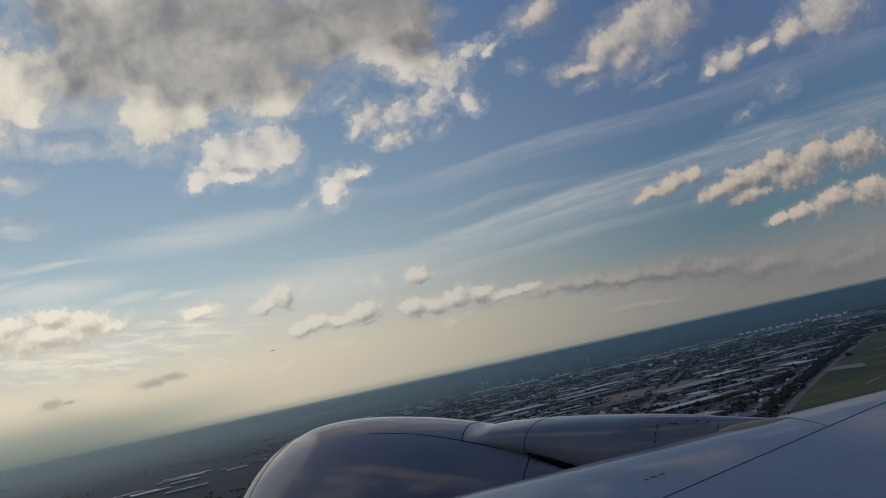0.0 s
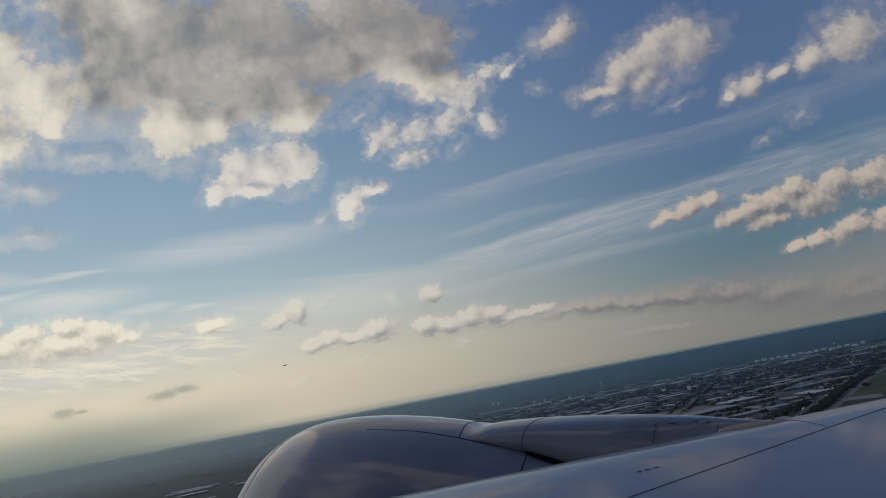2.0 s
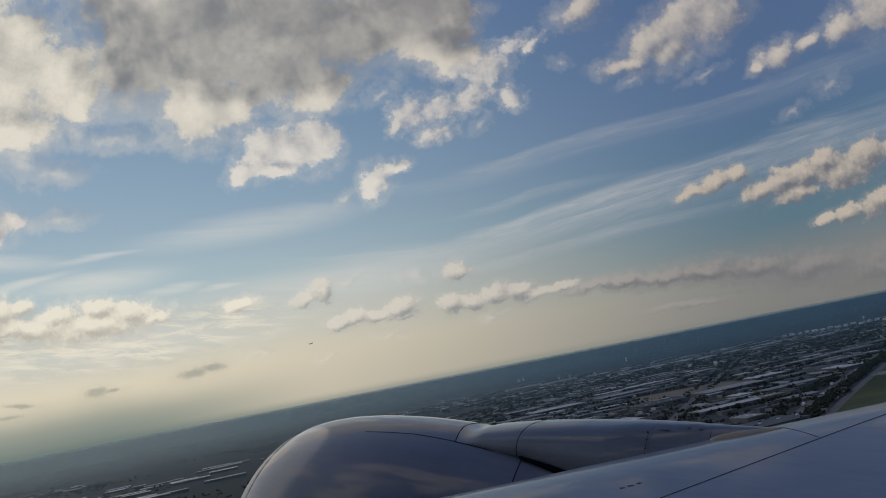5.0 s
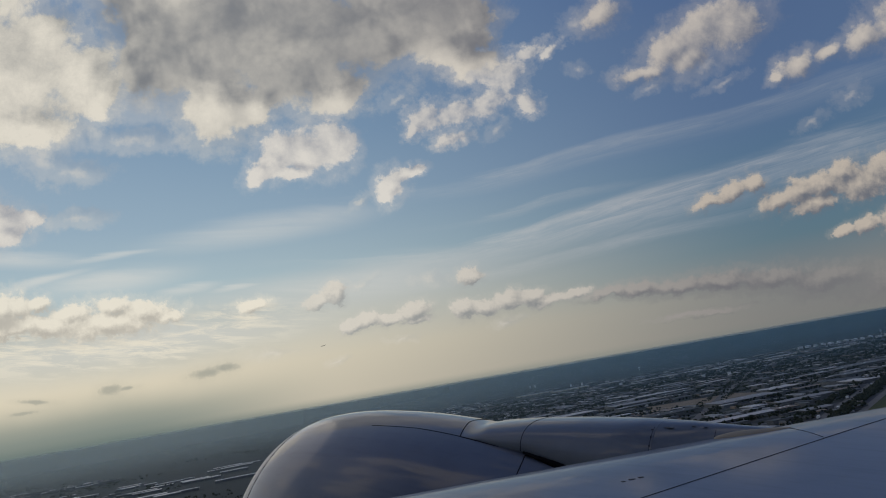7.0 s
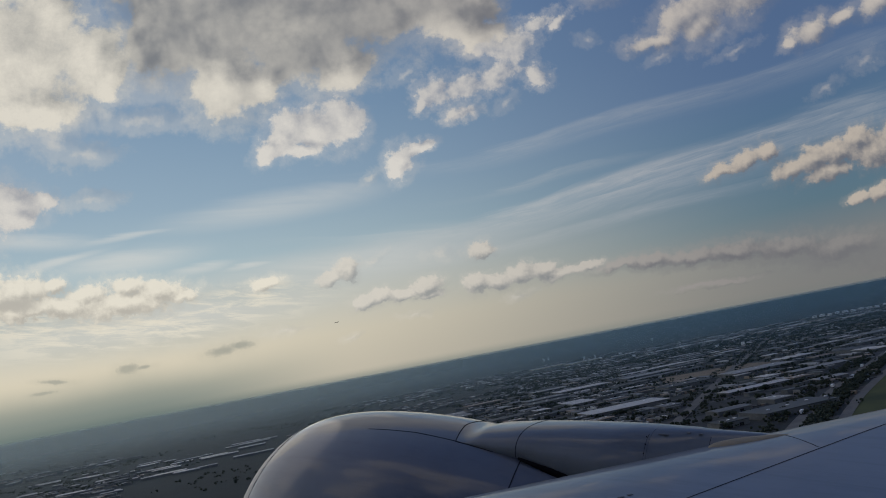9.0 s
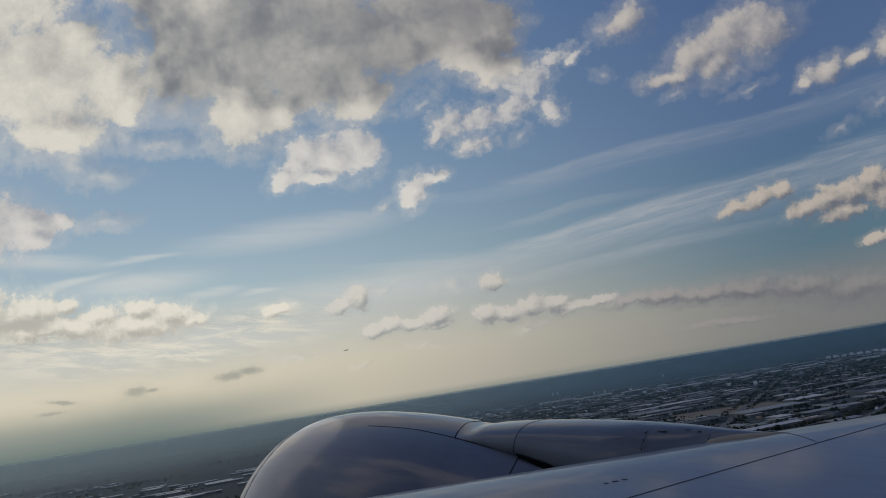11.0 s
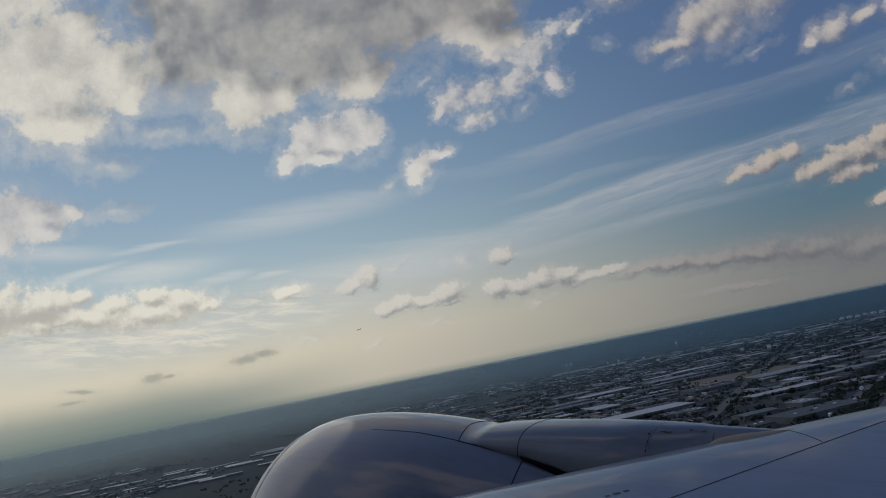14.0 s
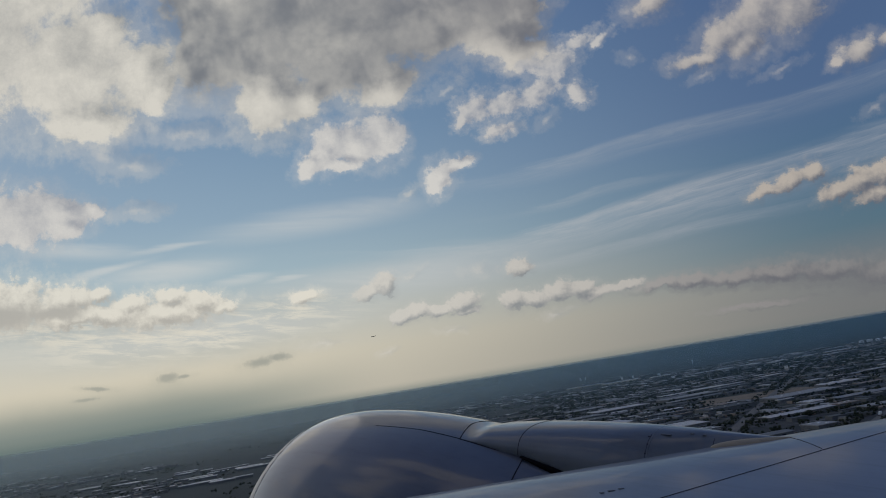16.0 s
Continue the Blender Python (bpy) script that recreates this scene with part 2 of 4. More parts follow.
def band(sky, middle, above, below, strength):
    """A bowed streak: its height over the chart, its soft widths and its thickness along it."""
    off = W.math("SUBTRACT", cy, curve(cx, middle))
    grain = W.noise(W.xyz(W.math("MULTIPLY", cx, 0.22), W.math("MULTIPLY", off, 2.2), 0.0), 1.3, 7, 0.62, 0.5)
    off = W.math("MULTIPLY_ADD", W.math("SUBTRACT", grain, 0.5), 0.34, off)
    up_side = W.step(W.math("DIVIDE", off, curve(cx, above)), -1.0, 0.0)
    down_side = W.step(W.math("DIVIDE", off, curve(cx, below)), 1.0, 0.0)
    a = W.math("MULTIPLY", W.math("MULTIPLY", up_side, down_side), curve(cx, strength))
    thread = W.noise(W.xyz(W.math("MULTIPLY", cx, 0.5), W.math("MULTIPLY", off, 7.0), 4.0), 1.6, 6, 0.65, 0.6)
    a = W.math("MULTIPLY", a, W.step(thread, 0.32, 0.66, 0.55, 1.1))
    a = W.math("MULTIPLY", a, W.step(grain, 0.3, 0.66, 0.35, 1.0), clamp=True)
    return W.mix(W.math("MULTIPLY", a, inside), sky, ice)


sky = band(sky, [(4, 4.62), (7, 4.5), (9, 4.18), (10.5, 3.72), (12, 3.25), (13.5, 2.8), (15.7, 2.15), (18, 1.5)], [(4, 0.05), (8, 0.12), (12, 0.3), (18, 0.5)], [(4, 0.1), (8, 0.3), (11, 0.75), (14, 0.9), (18, 1.0)], [(4, 0), (6, 0.1), (8.5, 0.5), (11, 0.85), (13, 0.8), (18, 0.6)])
sky = band(sky, [(4, 3.7), (7.3, 3.32), (9, 3.02), (10.5, 2.55), (12, 2.15), (13.5, 1.75), (15.5, 1.05), (18, 0.2)], [(4, 0.1), (9, 0.14), (18, 0.3)], [(4, 0.15), (9, 0.3), (18, 0.5)], [(4, 0), (7.2, 0.1), (9, 0.32), (13, 0.36), (18, 0.28)])
sky = band(sky, [(4, 5.4), (8.5, 4.85), (10.5, 4.35), (12, 3.95), (13.5, 3.62), (18, 2.6)], [(4, 0.1), (18, 0.12)], [(4, 0.12), (18, 0.2)], [(4, 0), (8, 0.15), (10.5, 0.4), (12.5, 0.45), (14, 0.15), (18, 0.0)])
sky = band(sky, [(4, 4.2), (9, 3.72), (10, 3.4), (11, 3.2), (18, 2.4)], [(4, 0.06), (18, 0.1)], [(4, 0.1), (18, 0.15)], [(4, 0), (8, 0.05), (10, 0.35), (11.3, 0.1), (18, 0.0)])


def billows(place, scale, detail):
    """Cauliflower texture: broken noise and rounded heads."""
    n = W.noise(place, scale, detail, 0.70 if detail > 4 else 0.6, 0.2)
    v = W.node("ShaderNodeTexVoronoi", voronoi_dimensions="2D", feature="F1", normalize=True)
    W.put(v.inputs["Vector"], place)
    v.inputs["Scale"].default_value, v.inputs["Detail"].default_value, v.inputs["Roughness"].default_value = scale * 1.7, min(detail, 3), 0.55
    heads = W.math("SUBTRACT", 1.0, v.outputs["Distance"])
    return W.math("ADD", W.math("MULTIPLY", n, 0.72), W.math("MULTIPLY", heads, 0.28))


def sampled(place, scale, warp, octaves=6.0):
    """A soft texture and a ragged, bent copy of the chart at a place."""
    n = W.node("ShaderNodeTexNoise", noise_dimensions="3D", noise_type="FBM")
    W.put(n.inputs["Vector"], place)
    n.inputs["Scale"].default_value, n.inputs["Detail"].default_value, n.inputs["Roughness"].default_value = scale * 0.8, octaves, 0.6
    bent = W.vec("ADD", place, W.vec("MULTIPLY", W.vec("SUBTRACT", n.outputs["Color"], (0.5, 0.5, 0.5)), (warp, warp, 0)))
    return billows(place, scale, 3.0), bent


def moved(x, y):
    return W.vec("ADD", chart, (x, y, 0))


def lay(sky, table, detail, here, there, bright, dark, gain=1.2, amp=2.6, soft=0.2, edge=0.45, opacity=0.95, wisp=0.3, shade=None, relief=0.6, lift=0.0, grain=1.2):
    """Clouds over a sky: lit where they thicken away from the sun, grey where they thin out on the lee side."""
    inner = ellipses(table, here[1], soft)
    rough = W.linear(inner, 0.0, 0.8, amp, amp * 0.42)
    body = W.math("MULTIPLY", inner, gain)
    dens = W.math("MULTIPLY_ADD", W.math("SUBTRACT", detail, 0.53), rough, body)
    near = W.math("MULTIPLY_ADD", W.math("SUBTRACT", here[0], 0.53), amp * 0.7, body)
    inner = W.math("MULTIPLY", ellipses(table, there[1], soft), gain)
    far = W.math("MULTIPLY_ADD", W.math("SUBTRACT", there[0], 0.53), amp * 0.7, inner)
    light = W.step(W.math("SUBTRACT", near, far), -relief - lift, relief - lift)
    light = W.math("MULTIPLY_ADD", W.math("SUBTRACT", detail, here[0]), grain, light, clamp=True)
    # hand-placed shade greys the cloud colour further
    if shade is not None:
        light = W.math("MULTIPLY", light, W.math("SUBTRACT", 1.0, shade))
    col = W.mix(light, dark, bright)
    alpha = W.math("MAXIMUM", W.math("MULTIPLY", W.step(dens, 0.0, edge), opacity), W.math("MULTIPLY", W.step(dens, -0.75, 0.3), wisp))
    return W.mix(W.math("MULTIPLY", alpha, inside), sky, col)


fine_tex = billows(chart, 2.0, 8)
tiny_tex = billows(chart, 3.6, 6)
tiny, tiny_top, tiny_west = sampled(chart, 3.6, 0.32), sampled(moved(-0.09, -0.12), 3.6, 0.32, 3), sampled(moved(-0.13, 0.03), 3.6, 0.32, 3)
fine, fine_lit, fine_west = sampled(chart, 2.0, 0.5), sampled(moved(-0.18, 0.12), 2.0, 0.5, 3), sampled(moved(-0.2, -0.08), 2.0, 0.5, 3)

sunny = W.step(azsun, 0.35, 0.95)
sky = lay(sky, SCRAPS, tiny_tex, tiny, tiny_west, W.mix(sunny, lin(182, 178, 176), lin(226, 219, 204)), W.mix(sunny, lin(128, 136, 150), lin(180, 182, 180)), 1.2, 3.6, 0.2, 1.6, 0.62, 0.16, None, 1.0, 0.2, 1.2)
sky = lay(sky, FAR_RIDGE, tiny_tex, tiny, tiny_top, W.mix(sunny, lin(146, 141, 138), lin(220, 213, 202)), W.mix(sunny, lin(109, 108, 113), lin(156, 156, 155)), 1.9, 2.8, 0.3, 1.2, W.mix(W.step(cx, 12.0, 16.5), (0.9, 0.9, 0.9, 1), (0.5, 0.5, 0.5, 1)), 0.25, None, 0.9, -0.35, 1.2)
sky = lay(sky, FAR_BANK, tiny_tex, tiny, tiny_top, W.mix(sunny, lin(182, 175, 167), lin(226, 219, 205)), W.mix(sunny, lin(116, 118, 123), lin(164, 165, 162)), 1.8, 3.3, 0.2, 0.7, 0.9, 0.16, None, 1.2, -0.05, 2.2)
ripple = W.noise(W.mapping(chart, (0, 0, 5), (0, 0, radians(11)), (0.7, 4.2, 1)), 1.7, 7, 0.66, 0.5)
ripple = W.math("MULTIPLY", W.step(ripple, 0.4, 0.64), W.step(ellipses(RIPPLES, fine[1], 0.3), -0.3, 0.7))
stripes = W.step(ellipses(RIPPLES, fine[1], 0.3), -0.5, 0.6)
sky = W.mix(W.math("MULTIPLY", W.math("MULTIPLY", stripes, 0.3), inside), sky, lin(170, 178, 176))
sky = W.mix(W.math("MULTIPLY", W.math("MULTIPLY", ripple, 0.9), inside), sky, lin(232, 224, 204))
sky = lay(sky, LOW_LEFT, tiny_tex, tiny, tiny_top, lin(236, 228, 210), lin(186, 180, 168), 1.7, 3.6, 0.3, 0.8, 0.92, 0.24, W.math("MULTIPLY", W.step(ellipses(LOW_DARK, fine[1], 0.2), -0.2, 0.7), 0.95), 0.9, 0.1, 1.5)
sky = lay(sky, GREY_SCRAPS, tiny_tex, (tiny[0], chart), (tiny_top[0], chart), lin(168, 166, 152), lin(146, 150, 142), 1.1, 2.6, 0.1, 0.9, 0.75, 0.1, None, 1.0)
sky = lay(sky, LOW_PUFFS, tiny_tex, tiny, tiny_top, lin(192, 180, 166), lin(108, 110, 118), 1.8, 3.5, 0.2, 0.8, 0.93, 0.18, None, 1.3, -0.15, 2.0)
sky = lay(sky, RIGHT_PUFFS, fine_tex, fine, fine_west, lin(196, 187, 177), lin(112, 117, 131), 1.6, 3.4, 0.35, 1.0, 0.94, 0.24, None, 1.4, -0.1, 1.5)
sky = lay(sky, CHAIN, tiny_tex, tiny, tiny_west, lin(208, 202, 194), lin(142, 148, 160), 1.8, 4.2, 0.3, 1.0, 0.9, 0.3, None, 1.3, 0.1, 1.8)
broad_tex = W.math("MULTIPLY_ADD", W.math("SUBTRACT", fine_tex, 0.53), 0.35, billows(chart, 1.05, 9))
broad, broad_lit = sampled(chart, 1.05, 1.3), sampled(moved(-0.26, 0.26), 1.05, 1.3, 3)
BRIGHT = W.mix(sunny, lin(206, 197, 186), lin(226, 219, 204))
GREYISH = W.mix(sunny, lin(112, 111, 116), lin(126, 128, 131))
sky = lay(sky, LEFT_FRINGE, fine_tex, fine, fine_lit, lin(206, 203, 196), lin(150, 158, 168), 1.2, 3.6, 0.3, 1.3, 0.7, 0.35, None, 1.3, 0.1, 1.0)
# painted shade of the thick cores, broken up by soft noise
core_shade = W.step(ellipses(CORE_SHADE, broad[1], 0.4), -0.7, 0.7)
core_shade = W.math("MULTIPLY", core_shade, W.step(broad[0], 0.68, 0.40, 0.55, 1.0))
sky = lay(sky, HIGH_BANK, broad_tex, broad, broad_lit, BRIGHT, GREYISH, 2.7, 3.6, 0.35, 0.9, 0.97, 0.34, core_shade, 2.6, 0.2, 1.0)
sky = lay(sky, LEFT_BANK, broad_tex, broad, broad_lit, BRIGHT, lin(150, 150, 147), 2.2, 3.6, 0.35, 0.9, 0.97, 0.34, None, 2.2, 0.6, 2.2)
sky = lay(sky, PUFFS, fine_tex, fine, fine_lit, lin(222, 216, 206), lin(148, 151, 159), 1.8, 3.4, 0.3, 0.7, 0.95, 0.24, None, 1.8, 0.45, 2.2)

# the same broken cumulus overhead and behind
over = W.vec("DIVIDE", way, W.xyz(W.math("MAXIMUM", up, 0.06), W.math("MAXIMUM", up, 0.06), 1.0))
over = W.vec("MULTIPLY", over, (1, 1, 0))
n = W.noise(over, 2.6, 9, 0.64, 0.3)
other = W.math("MULTIPLY", W.step(n, 0.5, 0.62), W.math("SUBTRACT", 1.0, inside))
other = W.math("MULTIPLY", other, W.step(up, 0.02, 0.2))
sky = W.mix(W.math("MULTIPLY", other, 0.9), sky, W.mix(W.step(n, 0.58, 0.75), lin(214, 204, 196), lin(128, 126, 130)))

# low haze in the shade of the big clouds
edge = W.math("ADD", elevation, W.math("MULTIPLY", W.math("SUBTRACT", W.noise(chart, 0.35, 4), 0.5), 1.6))
low = W.math("MULTIPLY", W.step(edge, 4.0, 1.6), W.step(azsun, 0.78, 0.93))
sky = W.mix(W.math("MULTIPLY", low, 0.92), sky, W.ramp(W.linear(elevation, 0.0, 4.0), [(0.0, lin(104, 119, 114)), (0.25, lin(126, 137, 130)), (0.6, lin(166, 167, 152)), (1.0, lin(195, 190, 169))]))
rim = W.math("MULTIPLY", W.step(elevation, 0.8, -0.25), W.step(azsun, 0.25, 0.8, 0.2, 0.85))
sky = W.mix(rim, sky, lin(106, 122, 120))
back = W.node("ShaderNodeBackground")
W.put(back.inputs[0], sky)
back.inputs[1].default_value = 1.0
W.tree.links.new(back.outputs[0], W.node("ShaderNodeOutputWorld").inputs[0])
world.cycles.sampling_method, world.cycles.sample_map_resolution = "MANUAL", 512

lamp = bpy.data.lights.new("sun", "SUN")
lamp.energy, lamp.angle, lamp.color = 0.4, radians(64), (1.0, 0.88, 0.74)
sun = new("sun", lamp)
sun.matrix_world = look(Vector(sunway) * 50 + Vector((0, 0, HEIGHT)), (0, 0, HEIGHT))

# ---------------------------------------------------------------- materials
def material(name):
    m = bpy.data.materials.new(name)
    m.use_nodes = True
    net = Net(m.node_tree)
    b = net.node("ShaderNodeBsdfPrincipled")
    net.tree.links.new(b.outputs[0], net.node("ShaderNodeOutputMaterial").inputs[0])
    return m, net, b


def put(net, b, name, value):
    net.put(b.inputs[name], value)


def bump(net, b, height, strength, distance):
    n = net.node("ShaderNodeBump")
    n.inputs["Strength"].default_value, n.inputs["Distance"].default_value = strength, distance
    net.put(n.inputs["Height"], height)
    net.put(b.inputs["Normal"], n.outputs[0])


def paint(name, colour, rough, coat=0.5, grime=0.15, metal=0.0):
    m, net, b = material(name)
    p = net.node("ShaderNodeTexCoord").outputs["Object"]
    broad = net.noise(p, 0.9, 5, 0.6)
    streak = net.noise(net.mapping(p, scale=(6, 0.7, 6)), 1.5, 6, 0.65)
    dirt = net.math("MULTIPLY", net.math("ADD", net.step(streak, 0.45, 0.8), net.step(broad, 0.4, 0.75)), grime)
    put(net, b, "Base Color", net.mix(dirt, colour, tuple(c * 0.45 for c in colour[:3]) + (1,)))
    put(net, b, "Roughness", net.math("ADD", rough, net.math("MULTIPLY", broad, 0.1)))
    put(net, b, "Coat Weight", coat)
    put(net, b, "Coat Roughness", 0.09)
    put(net, b, "Metallic", metal)
    bump(net, b, net.noise(p, 2.2, 3, 0.5), 0.05, 0.02)
    return m


def plain(name, colour, rough, vary=0.25, scale=0.3, metal=0.0, gloss=0.5):
    m, net, b = material(name)
    p = net.node("ShaderNodeTexCoord").outputs["Object"]
    n = net.math("ADD", net.math("MULTIPLY", net.noise(p, scale, 5, 0.6), 0.6), net.math("MULTIPLY", net.noise(p, scale * 9, 4, 0.6), 0.4))
    col = net.mix(net.step(n, 0.3, 0.7), tuple(c * (1 - vary) for c in colour[:3]) + (1,), tuple(min(1, c * (1 + vary)) for c in colour[:3]) + (1,))
    put(net, b, "Base Color", col)
    put(net, b, "Roughness", rough)
    put(net, b, "Metallic", metal)
    put(net, b, "Specular IOR Level", gloss)
    return m


GREY_PAINT = paint("cowl_paint", (0.100, 0.110, 0.134, 1), 0.4, 0.9, 0.4)
PYLON_PAINT = paint("pylon_paint", (0.150, 0.165, 0.180, 1), 0.28, 0.7, 0.4)
WING_PAINT = paint("wing_paint", (0.190, 0.212, 0.252, 1), 0.34, 0.6, 0.4)
LIP_METAL = paint("lip_metal", (0.27, 0.27, 0.28, 1), 0.34, 0.0, 0.2, 0.4)
SEAM = plain("seam_sealant", (0.022, 0.022, 0.026, 1), 0.9, gloss=0.1)
JOINT = plain("joint_sealant", (0.05, 0.052, 0.06, 1), 0.8, gloss=0.2)
TAN = paint("tan_primer", (0.34, 0.28, 0.19, 1), 0.6, 0.0, 0.8)
DARK = plain("dark_gap", (0.008, 0.008, 0.010, 1), 0.95, gloss=0.05)
MARK = plain("stencil_grey", (0.15, 0.155, 0.165, 1), 0.7, gloss=0.2)
WALL = plain("wall_cladding", (0.135, 0.142, 0.145, 1), 0.7, 0.3, 0.05)
TANK = plain("tank_white", (0.88, 0.87, 0.85, 1), 0.3, 0.08, 0.1)
PALE_ROOF = plain("pale_roof_sheet", (0.58, 0.57, 0.54, 1), 0.45, 0.4, 0.012)
TRUNK = plain("bark", (0.10, 0.075, 0.05, 1), 0.9)
DARK_ALLOY = plain("airliner_paint", (0.10, 0.10, 0.12, 1), 0.5)


def roof_material(name, islands):
    m, net, b = material(name)
    if islands:
        pick = net.node("ShaderNodeNewGeometry").outputs["Random Per Island"]
    else:
        pick = net.node("ShaderNodeObjectInfo").outputs["Random"]
    p = net.node("ShaderNodeTexCoord").outputs["Object"]
    col = net.ramp(pick, [(0.0, (0.042, 0.050, 0.050, 1)), (0.26, (0.090, 0.100, 0.100, 1)), (0.44, (0.19, 0.20, 0.20, 1)), (0.62, (0.36, 0.36, 0.35, 1)), (0.80, (0.30, 0.235, 0.18, 1)), (0.89, (0.70, 0.68, 0.64, 1))], "CONSTANT")
    stain = net.step(net.noise(net.mapping(p, scale=(0.05, 0.4, 1)), 1.0, 6, 0.65), 0.35, 0.75)
    put(net, b, "Base Color", net.mix(net.math("MULTIPLY", stain, 0.45), col, (0.15, 0.155, 0.16, 1)))
    put(net, b, "Roughness", 0.65)
    return m


ROOF = roof_material("roof_sheet", False)
ROOF_FAR = roof_material("roof_sheet_far", True)


def leaf_material():
    m, net, b = material("foliage")
    pick = net.node("ShaderNodeNewGeometry").outputs["Random Per Island"]
    p = net.node("ShaderNodeTexCoord").outputs["Object"]
    n = net.noise(p, 0.6, 4, 0.6)
    put(net, b, "Base Color", net.mix(net.math("ADD", net.math("MULTIPLY", pick, 0.5), net.math("MULTIPLY", n, 0.5)), (0.012, 0.021, 0.013, 1), (0.034, 0.046, 0.022, 1)))
    put(net, b, "Roughness", 0.85)
    return m


LEAF = leaf_material()
GRID_TURN = -14.0


def ground_material():
    m, net, b = material("ground_cover")
    p = net.node("ShaderNodeTexCoord").outputs["Object"]
    q = net.mapping(p, rot=(0, 0, radians(GRID_TURN)))
    cell = net.node("ShaderNodeTexVoronoi", feature="F1", distance="CHEBYCHEV")
    net.put(cell.inputs["Vector"], net.mapping(q, scale=(0.55, 1.3, 1)))
    cell.inputs["Scale"].default_value = 0.010
    sep = net.node("ShaderNodeSeparateColor")
    net.put(sep.inputs[0], cell.outputs["Color"])
    lots = net.ramp(sep.outputs[0], [(0.0, (0.038, 0.043, 0.048, 1)), (0.24, (0.075, 0.079, 0.084, 1)), (0.40, (0.026, 0.040, 0.026, 1)), (0.70, (0.10, 0.085, 0.068, 1)), (0.77, (0.12, 0.124, 0.13, 1)), (0.86, (0.032, 0.038, 0.040, 1))], "CONSTANT")
    small = net.node("ShaderNodeTexVoronoi", feature="F1", distance="CHEBYCHEV")
    net.put(small.inputs["Vector"], net.mapping(q, scale=(0.6, 1.6, 1)))
    small.inputs["Scale"].default_value = 0.045
    sep2 = net.node("ShaderNodeSeparateColor")
    net.put(sep2.inputs[0], small.outputs["Color"])
    lots = net.mix(0.4, lots, net.ramp(sep2.outputs[1], [(0, (0.018, 0.022, 0.022, 1)), (0.4, (0.04, 0.046, 0.038, 1)), (0.66, (0.075, 0.072, 0.07, 1)), (0.88, (0.26, 0.255, 0.245, 1))], "CONSTANT"))
    radius = net.vec("LENGTH", net.vec("MULTIPLY", p, (1, 1, 0)))
    # the woods' blue-green base colour carries part of the far haze's tint
    woods = net.mix(net.noise(p, 0.012, 8, 0.65), (0.010, 0.020, 0.020, 1), (0.034, 0.048, 0.042, 1))
    clearings = net.step(net.noise(net.mapping(q, scale=(1.6, 0.55, 1)), 0.0035, 7, 0.62, 0.3), 0.5, 0.68)
    woods = net.mix(net.math("MULTIPLY", clearings, 0.75), woods, (0.030, 0.050, 0.050, 1))
    sepp = net.node("ShaderNodeSeparateXYZ")
    net.put(sepp.inputs[0], p)
    # built-up land lies to the +x side of the line that the works follow
    town = net.math("ADD", net.math("MULTIPLY", sepp.outputs[0], 1.0), net.math("MULTIPLY", net.math("SUBTRACT", net.noise(p, 0.0015, 4, 0.6), 0.5), 700))
    built = net.math("MULTIPLY", net.step(town, -150, 150), net.step(radius, 3300, 2900))
    rural = net.mix(net.step(net.noise(p, 0.004, 6, 0.6), 0.5, 0.62), woods, net.mix(0.93, lots, (0.018, 0.034, 0.034, 1)))
    rural = net.mix(net.step(radius, 2300, 2900), rural, woods)
    col = net.mix(built, rural, lots)
    col = net.mix(net.math("MULTIPLY", net.noise(p, 0.06, 5, 0.65), 0.5), col, (0.024, 0.037, 0.041, 1))
    put(net, b, "Base Color", col)
    put(net, b, "Roughness", 0.95)
    return m


GROUND = ground_material()
def grass_material():
    m, net, b = material("mown_grass")
    p = net.node("ShaderNodeTexCoord").outputs["Object"]
    broad = net.noise(p, 0.006, 5, 0.6)
    strips = net.noise(net.mapping(p, rot=(0, 0, 0.7), scale=(0.2, 1, 1)), 0.03, 5, 0.6)
    col = net.mix(net.step(broad, 0.35, 0.65), (0.032, 0.050, 0.017, 1), (0.095, 0.110, 0.032, 1))
    col = net.mix(net.math("MULTIPLY", net.step(strips, 0.5, 0.7), 0.6), col, (0.085, 0.078, 0.036, 1))
    put(net, b, "Base Color", col)
    put(net, b, "Roughness", 0.95)
    return m


GRASS = grass_material()
ROAD = plain("road_asphalt", (0.16, 0.155, 0.145, 1), 0.9, 0.2, 0.05)
DIRT = plain("bare_earth", (0.24, 0.19, 0.13, 1), 0.95, 0.3, 0.02)
POND = plain("pond_water", (0.16, 0.15, 0.11, 1), 0.45, 0.1, 0.02)

# ---------------------------------------------------------------- building blocks
def mesh_of(name, bm, mat, smooth=False):
    me = bpy.data.meshes.new(name)
    bmesh.ops.recalc_face_normals(bm, faces=bm.faces)
    bm.to_mesh(me)
    bm.free()
    me.materials.append(mat)
    if smooth:
        me.polygons.foreach_set("use_smooth", [True] * len(me.polygons))
    return me


def part(name, bm, mat, parent, label="", smooth=False):
    ob = new(name, mesh_of(name, bm, mat, smooth))
    ob.parent = parent
    if label:
        tagged(ob, label)
    return ob


def thing(name, m, label, category, group="", kind=""):
    ob = new(name)
    ob.empty_display_size = 0.2
    ob.matrix_world = m
    return tagged(ob, label, category, group, kind)


